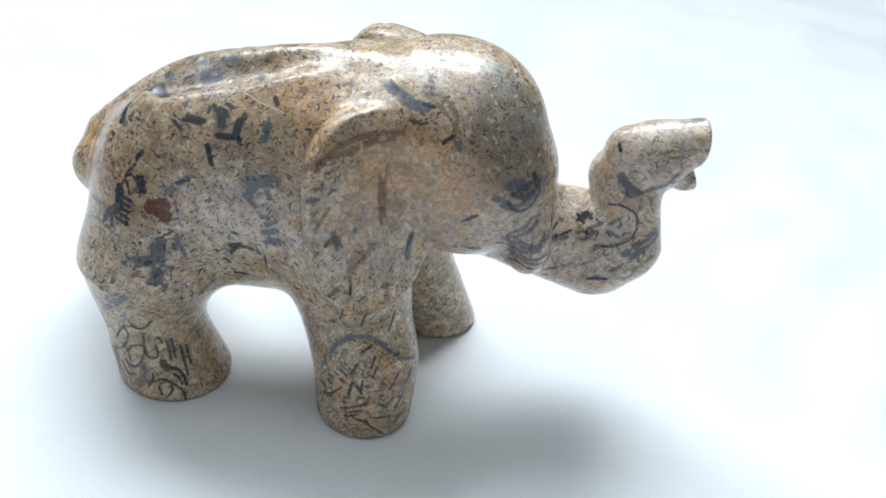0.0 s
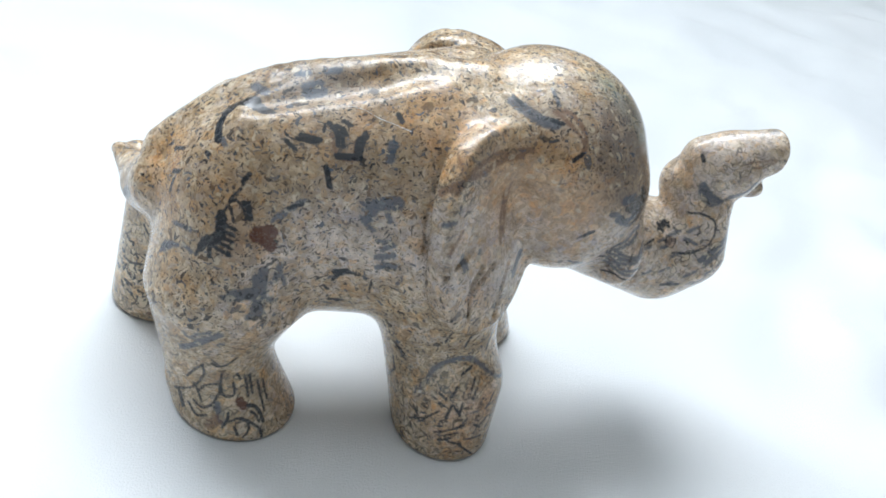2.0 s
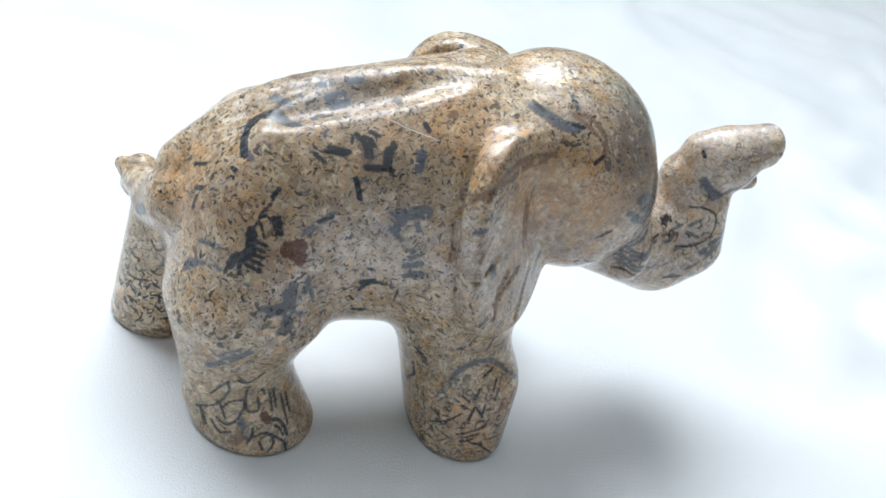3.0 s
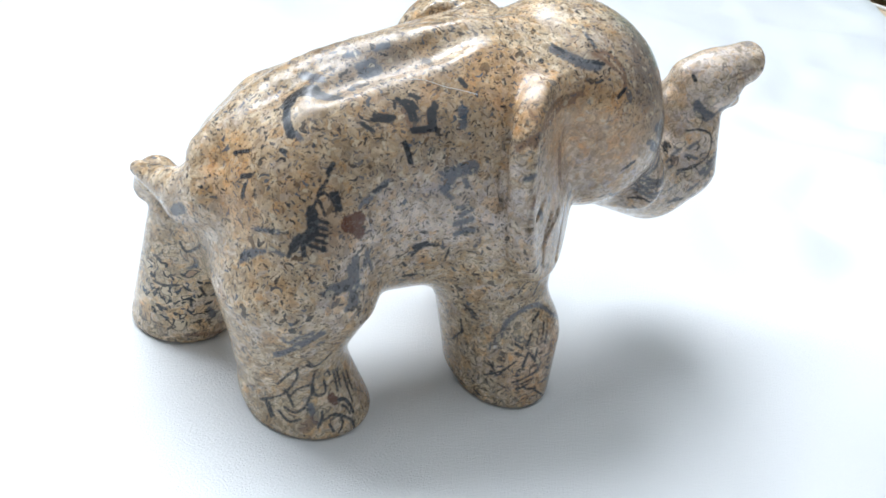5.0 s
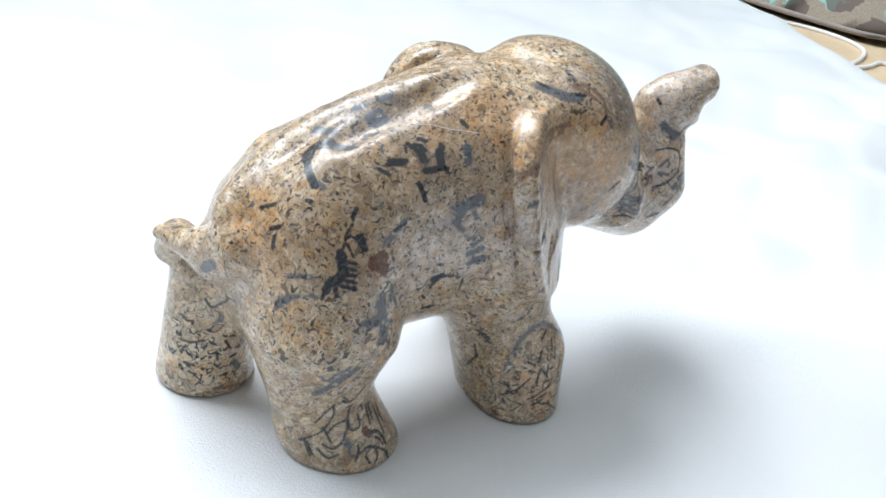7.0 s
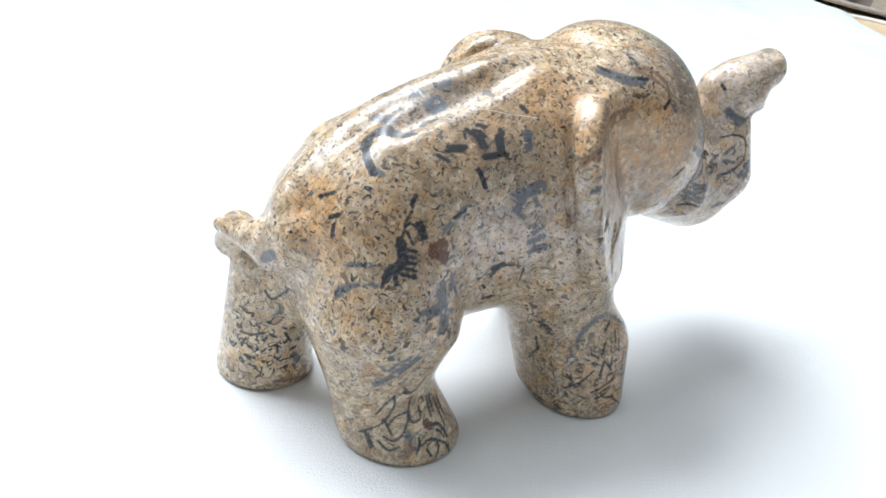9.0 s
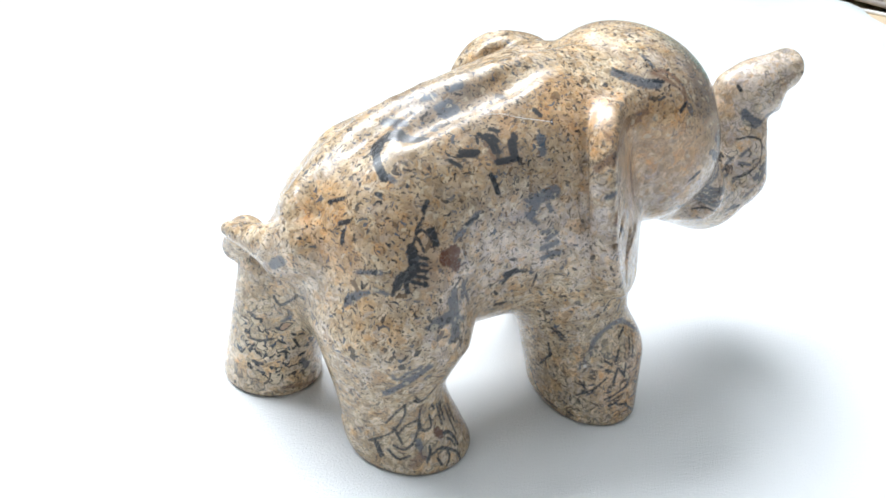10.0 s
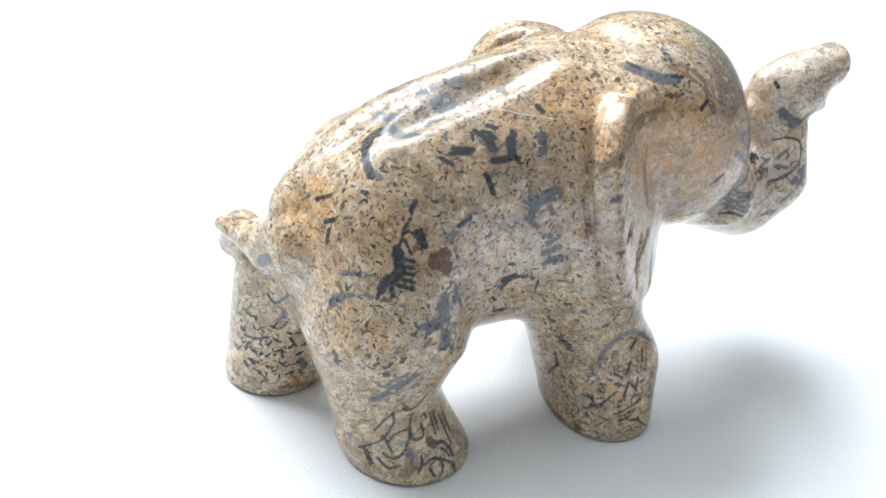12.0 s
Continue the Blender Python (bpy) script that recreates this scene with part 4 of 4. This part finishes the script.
    stroke("blue", 0.5, (32, -14.3, 57.7), (34.2, -13.7, 56.5), (36, -12.8, 57.1), (37.3, -11.4, 59.7))
    stroke("blue", 1, (33.1, -13.1, 61.4), (35.6, -11.8, 61.5))
    stroke("dark", 0.6, (34.1, -13.2, 59.7), (36.2, -12.3, 58.8))
    stroke("blue", 0.4, (34.5, -12.4, 48.6), (36.9, -11.7, 49), (39.6, -11.4, 50.9), (40.6, -10.3, 52.4))
    stroke("blue", 0.4, (32.9, -12.6, 47.7), (36.7, -11, 45.5), (39.3, -12.8, 46.1), (41.9, -12.8, 46.9), (42, -12, 48.7))
    stroke("dark", 0.27, (36.7, -9.3, 41.6), (38.4, -11.9, 42.8), (43.9, -10.7, 41.7))
    stroke("dark", 0.27, (24.8, -15.1, 53.3), (26.7, -15.3, 55))
    stroke("dark", 0.3, (26, -13.1, 46.3), (28.8, -12, 44.7))
    stroke("dark", 0.3, (45.9, -7.2, 46.4), (49.4, -4.8, 47.3))
    stroke("brown", 0.2, (49.3, -2.6, 31.5), (47.9, -6.6, 38.4), (45.9, -7.7, 42.2))
    stroke("dark", 0.25, (56.5, -2.4, 53.4), (58.8, -4.4, 54.5), (61.7, -5.5, 53.6), (62.8, -6.1, 50.5), (61.7, -6.6, 47.7), (58.7, -6.1, 45.2), (55.2, -5.3, 44.5))
    stroke("blue", 0.7, (61.5, -7.3, 44.3), (63.8, -6.8, 47), (66.6, -5.5, 48.5))
    stroke("blue", 0.3, (64.1, -7.7, 41.1), (67, -6.8, 43.1), (68.1, -5.9, 43.7))
    stroke("blue", 0.6, (57.7, -1.3, 59.5), (58.7, -2.2, 58.8), (59.7, -3, 58.2))
    stroke("blue", 0.3, (57.6, -2.1, 57.4), (60.1, -4, 56.8), (63.5, -3.6, 58.4), (66.6, -3.9, 60.4), (69.9, -2.7, 61.2))
    stroke("dark", 0.4, (56.4, 1.3, 65.7), (56.7, 0.4, 64.8))
    # Second painted shade line for the trunk-end crease.
    stroke("brown", 0.2, (65.7, -3.7, 66.5), (68.8, -3.5, 67), (70.8, -3.6, 68.1))
    stroke("dark", 0.4, (50.7, -1.8, 49.8), (52.1, -2.9, 48.5))
    stroke("dark", 0.27, (51.6, -2.5, 48.9), (54.1, -0.9, 49.6))
    # Broad painted shade under the ear fold, then its front wrinkle.
    stroke("brown", 0.7, (-6.1, -17.1, 62.1), (-2.3, -17.8, 65.4), (1.8, -14.8, 65.9), (6, -11.9, 67.1), (9.7, -11, 67.9))
    stroke("brown", 0.3, (8.3, -12.5, 58.9), (9.2, -13.2, 54.9), (9, -14.7, 51.9))
    stroke("brown", 0.3, (-3.9, -14.5, 68.6), (-3.4, -17.1, 67.2))
    stroke("blue", 0.5, (-5.1, -20.2, 57.3), (-3.1, -20.3, 58.5))
    stroke("brown", 0.3, (-1.2, -20, 55.7), (-3, -21.7, 52.9))
    stroke("blue", 0.4, (4.3, -18, 51), (3.9, -18.7, 49.4))
    stroke("blue", 0.6, (14.8, -13.3, 43), (15.6, -12.2, 45.2))
    stroke("blue", 0.5, (-41.1, -16.6, 36), (-39.8, -16.9, 35.9), (-38.2, -16.6, 36.7))
    stroke("blue", 0.7, (-35.6, -15.2, 39.7), (-34.8, -15.9, 36.8), (-35.3, -17.1, 33.5), (-36, -17.6, 32.3))
    stroke("blue", 0.5, (-33.5, -15.9, 35.5), (-32, -15.3, 34.8))
    stroke("blue", 0.5, (-44.7, -16.5, 25.3), (-41.9, -18.1, 27.7))
    stroke("dark", 0.3, (-22.1, -11.7, 36.1), (-21, -11.5, 34.8))
    stroke("blue", 0.4, (-21.4, -12.3, 38.3), (-18.6, -12.9, 40.1))
    stroke("blue", 0.6, (-13.4, -14.5, 43), (-11.5, -15.2, 44.2))
    stroke("dark", 0.3, (-20.9, -9.8, 30.2), (-19.3, -9.5, 29.7))
    stroke("dark", 0.27, (-13.5, -13.9, 39), (-13.3, -13, 35.6))
    stroke("dark", 0.3, (-55.2, 18, 26.4), (-54.2, 17.3, 24.4), (-53.2, 15.5, 25.9), (-53.7, 10.7, 30.3))
    stroke("dark", 0.25, (-53.7, 12, 30.2), (-54, 6.5, 32.2))
    stroke("dark", 0.3, (-59.1, 21.9, 14.8), (-57.4, 19.8, 14.8), (-55, 18.1, 15.6))
    stroke("dark", 0.27, (-58.3, 20.7, 13.5), (-59.2, 21.7, 11.6))
    stroke("dark", 0.35, (-58.6, 20.7, 9.1), (-57.1, 19.2, 8.8))
    stroke("blue", 0.8, (-48.7, 17.1, 8.3), (-47.1, 17.4, 5.9))
    stroke("blue", 0.4, (-53.5, 17.3, 20), (-52.1, 16.2, 21.4))
    stroke("dark", 0.3, (-51, 16.9, 15.1), (-49.5, 17, 12.4))
    stroke("dark", 0.3, (-52.7, 17.2, 12.5), (-52.5, 17.1, 10.2))
    stroke("blue", 1, (-59, 10.6, 38.8), (-58.4, 8.1, 41.1))
    stroke("blue", 0.6, (-51.6, -5.5, 38.6), (-50.4, -6.8, 40.3))
    stroke("brown", 0.4, (-53.3, 17.1, 2.4), (-49.4, 16.7, 2.1), (-45.2, 18, 0.9))
    stroke("blue", 0.4, (0.5, -19, 16.3), (2.1, -18.9, 20.3), (4.4, -19.1, 23.4), (8.6, -18.9, 24.2), (12.8, -18.8, 22.1))
    stroke("dark", 0.27, (-3.1, -3.1, 11.6), (-2.5, -5.8, 7.6), (-1.3, -8.8, 1.9), (-1.1, -15.4, 1.4))
    stroke("dark", 0.3, (-1.6, -12.5, 3))
    stroke("dark", 0.27, (0.1, -19.1, 7.2), (2.4, -21.5, 9.7))
    stroke("dark", 0.4, (-18.5, -10.2, 31), (-17.5, -10.6, 31.6))
    stroke("blue", 0.3, (-20, -12.7, 40.2), (-18.2, -13.1, 40.6))
    stroke("blue", 0.7, (-13.8, -14.4, 45.4), (-11.2, -15.3, 46.5))
    stroke("dark", 0.3, (-7.2, -15.1, 32.8), (-6.3, -15.8, 33))
    stroke("dark", 0.25, (-5.5, -12.9, 23.2), (-2.8, -15.2, 20.1))
    stroke("dark", 0.3, (6.3, -22.5, 16.8), (7.3, -21.8, 19))
    stroke("white", 0.3, (0.5, -19.2, 15.2), (0.6, -19.3, 15.3))
    stroke("blue", 0.4, (-51.5, -6.3, 38.2), (-50.4, -7.1, 40.1), (-49, -8.7, 41.2))
    stroke("blue", 0.4, (-47.1, -15.6, 26.5), (-46, -15.9, 25.4), (-44.6, -17.1, 27.4), (-42.5, -18.2, 28.7))
    stroke("dark", 0.25, (-41.4, -15.7, 19.7), (-40.1, -15.4, 17.9))
    stroke("dark", 0.27, (-46.8, -11, 7.6), (-46.2, -11.7, 5.1), (-45.7, -12.2, 3.4))
    stroke("dark", 0.27, (-46.2, -11.6, 7), (-45.5, -12.4, 4))
    stroke("dark", 0.27, (-44, -13.3, 11.1), (-42.3, -14.4, 7.1))
    stroke("dark", 0.27, (-35.4, -17.6, 3.9), (-33.4, -17.2, 4.5), (-30.8, -17.4, 2.7))
    stroke("dark", 0.25, (-3.4, -9.8, 10.7), (-3.6, -12.8, 15.6))
    stroke("dark", 0.27, (-4.5, -12.1, 18.4), (-3.5, -12.6, 14.7))
    stroke("dark", 0.27, (0.2, -19.1, 11.1), (1.2, -20.4, 9.5))
    stroke("dark", 0.27, (6, -24, 5.5), (8.4, -24.4, 6.8))
    stroke("dark", 0.3, (6.2, -23.4, 11.5), (6.7, -23.1, 15.1))
    stroke("dark", 0.25, (10.5, -24.7, 4.8), (14.5, -24.1, 1.3))
    stroke("dark", 0.27, (-0.4, -18.1, 2.1), (0.3, -19.5, 1.5))
    stroke("dark", 0.27, (-4.7, -13.9, 22.8), (-3, -15.2, 21.3))
    for key, values in fields.items():
        me.attributes.new(key, "FLOAT", "POINT").data.foreach_set("value", values.astype(np.float32))
    me.materials.append(STONE)
    return tagged(new("elephant_figurine", me), "polished tan fossil-stone elephant figurine with raised trunk on white cloth", "figurine")


elephant()


# ---- the cloth ----
def cloth_height(x, y):
    r = math.hypot(x - 0.005, y - 0.008)
    far = min(1.0, max(0.0, (r - 0.072) / 0.11))
    far = far * far * (3 - 2 * far)
    z = 0.009 * (noise.noise((x * 8 + 3, y * 11, 0.3)) - 0.15) + 0.009 * noise.noise((x * 19 + y * 8, y * 27, 4.1)) + 0.0055 * noise.noise((x * 38 - y * 14, y * 46, 9.2))
    calm = 0.4 + 0.6 * min(1.0, max(0.0, (0.16 - y) / 0.14))
    fall = max(0.0, -0.035 - y)
    drop = 0.17 * fall * min(1.0, fall / 0.04)
    drop = 0.0125 * (1 - math.exp(-drop / 0.0125))
    return max(-0.0135, far * z * calm - 0.0003 - drop)


def cloth():
    """A sheet with soft creases; its far hem runs aslant."""
    bm = bmesh.new()
    nx, ny = 190, 170
    grid = []
    for j in range(ny + 1):
        row = []
        for i in range(nx + 1):
            u, w = i / nx, j / ny
            y = -0.5 + 1.3 * w
            right = 0.449 + (y - 0.082) * 0.515 + 0.004 * math.sin(y * 31) + 0.003 * math.sin(y * 77 + 1)
            x = -0.72 + (right + 0.72) * u
            hem = max(0.0, (u - 0.965) / 0.035)
            z = cloth_height(x, y) * (1 - hem) + 0.0012 * hem * (1 + math.sin(y * 60))
            row.append(bm.verts.new((x, y, z - 0.011 * hem ** 3)))
        grid.append(row)
    for j in range(ny):
        for i in range(nx):
            bm.faces.new((grid[j][i], grid[j][i + 1], grid[j + 1][i + 1], grid[j + 1][i]))
    ob = tagged(part("white_cloth", bm, CLOTH), "white woven cotton cloth spread out with soft creases", "cloth")
    thick = ob.modifiers.new("thickness", "SOLIDIFY")
    thick.thickness, thick.offset = 0.0015, -1.0
    return ob


cloth()


def table():
    base = tagged(new("table"), "pale wooden table mostly covered by white cloth", "table")
    base.location = (0.25, 0.1, Z0)
    part("tabletop", box(-1.0, 1.3, -0.63, 0.84, Z0 * -1 - 0.05, Z0 * -1 - 0.0155, None, 0.006), OAK, base, "pale oak tabletop", False)
    for x in (-0.93, 1.23):
        for y in (-0.56, 0.76):
            part("leg", box(x - 0.03, x + 0.03, y - 0.03, y + 0.03, 0.0, -Z0 - 0.05, None, 0.004), OAK, base, "", False)
    return base


table()


# ---- what lies beyond the cloth ----
def print_material():
    """Taupe furnishing cloth printed with mint and brown leaf shapes."""
    m = Nodes("printed_cloth")
    place = m.add("ShaderNodeTexCoord").outputs["Object"]
    n = m.noise(m.vec("ADD", place, (-0.13, 0.0, 0.0)), 11.0, 3.0, 0.5, 0.6)
    wander = m.noise(place, 45.0, 3.0, 0.6)

    def leaf(centre, size):
        d = m.vec("DISTANCE", place, centre)
        d = m.math("ADD", m.math("DIVIDE", d, size), m.math("MULTIPLY", m.math("SUBTRACT", wander.outputs[0], 0.5), 1.6))
        return m.ramp(d, 0.94, 1.0, 1.0, 0.0)

    k = m.noise(m.vec("ADD", place, (3.1, 1.7, 0.4)), 20.0, 3.0, 0.5, 0.8)
    weave = m.noise(place, 700.0, 3.0)
    col = m.mix(m.ramp(weave.outputs[0], 0.3, 0.7), (0.25, 0.21, 0.16, 1), (0.33, 0.28, 0.215, 1))
    col = m.mix(m.ramp(n.outputs[0], 0.64, 0.67), col, (0.24, 0.50, 0.45, 1))
    col = m.mix(m.ramp(k.outputs[0], 0.67, 0.69), col, (0.12, 0.085, 0.055, 1))
    col = m.mix(leaf((-0.13, 0.205, 0.05), 0.056), col, (0.25, 0.53, 0.48, 1))
    for centre, size in (((-0.185, 0.222, 0.03), 0.014), ((-0.215, 0.17, 0.035), 0.022), ((-0.222, 0.222, 0.012), 0.014), ((-0.16, 0.244, 0.014), 0.012)):
        col = m.mix(m.math("MULTIPLY", leaf(centre, size), 0.85), col, (0.11, 0.085, 0.075, 1))
    return m.finish(col, 0.85, m.bump(weave.outputs[0], 0.4, 0.0005))


PRINT = print_material()
# Grey-brown that stands in for the shade along the cushion's edge.
EDGE_SHADE = plain_material("cushion_edge_shade", (0.24, 0.21, 0.19, 1), (0.33, 0.29, 0.265, 1), 200.0, 0.8)
CORD = plain_material("white_cord", (0.74, 0.73, 0.70, 1), (0.82, 0.81, 0.79, 1), 300.0, 0.5)


def tube(name, places, radius, material, parent=None, closed=False):
    data = bpy.data.curves.new(name, "CURVE")
    data.dimensions, data.bevel_depth, data.bevel_resolution, data.resolution_u = "3D", radius, 3, 8
    line = data.splines.new("NURBS")
    line.points.add(len(places) - 1)
    for q, p in zip(line.points, places):
        q.co = (*p, 1)
    line.use_endpoint_u, line.use_cyclic_u, line.order_u = not closed, closed, 3
    data.materials.append(material)
    ob = new(name, data)
    ob.parent = parent
    return ob


def cushion():
    base = tagged(new("cushion"), "brown cushion printed with mint leaves, with an added grey-brown rim for its shaded edge", "cushion")
    base.matrix_world = pose(0.848, 0.404, -0.0155, 0, 0, 84.4)
    bm = bmesh.new()
    n, half = 36, 0.26
    for side in (1, -1):
        g = []
        for j in range(n + 1):
            row = []
            for i in range(n + 1):
                u, w = 2 * i / n - 1, 2 * j / n - 1
                puff = max(0.0, (1 - u * u) * (1 - w * w)) ** 0.6
                x, y = u * math.sqrt(1 - 0.24 * w * w), w * math.sqrt(1 - 0.24 * u * u)
                z = 0.007 + (0.12 if side > 0 else -0.006) * puff + 0.004 * noise.noise((u * 3, w * 3, side))
                row.append(bm.verts.new((x * half, y * half, z)))
            g.append(row)
        for j in range(n):
            for i in range(n):
                q = (g[j][i], g[j][i + 1], g[j + 1][i + 1], g[j + 1][i])
                bm.faces.new(q if side > 0 else q[::-1])
    bmesh.ops.remove_doubles(bm, verts=bm.verts[:], dist=0.0005)
    part("cover", bm, PRINT, base)
    rim = []
    for k in range(48):
        a = 2 * math.pi * k / 48
        c, s = math.cos(a), math.sin(a)
        u, w = c / max(abs(c), abs(s)), s / max(abs(c), abs(s))
        rim.append((half * u * math.sqrt(1 - 0.24 * w * w), half * w * math.sqrt(1 - 0.24 * u * u), 0.007))
    # Added rim: draws the dark shaded edge, the cushion has no such trim.
    tube("edge_shade_rim", rim, 0.0022, EDGE_SHADE, base, True)
    return base


cushion()


def cord():
    places = [(0.540, 0.295), (0.556, 0.285), (0.570, 0.272), (0.580, 0.260), (0.586, 0.246), (0.588, 0.230), (0.585, 0.210), (0.570, 0.190), (0.541, 0.177), (0.512, 0.171), (0.505, 0.163), (0.527, 0.162), (0.547, 0.168), (0.551, 0.160), (0.537, 0.148), (0.500, 0.125)]
    return tagged(tube("cord", [(x, y, -0.0142) for x, y in places], 0.0017, CORD), "thin white looped cord lying on the pale table", "cord")


cord()


def thread():
    """A fine pale thread caught on the back of the figurine."""
    places = [(-21.6, -1.7, 68.5), (-19.2, -2.2, 68.7), (-16.2, -4.8, 68.5), (-13.6, -6.5, 68.8), (-11.1, -8.3, 68.9)]
    places = [(x, y, z + 0.05) for x, y, z in on_surface(elephant_form, places)]
    return tagged(tube("thread", [(x * 0.001, y * 0.001, z * 0.001) for x, y, z in places], 0.00005, CORD), "fine pale thread lying on the stone elephant's back", "thread")


thread()
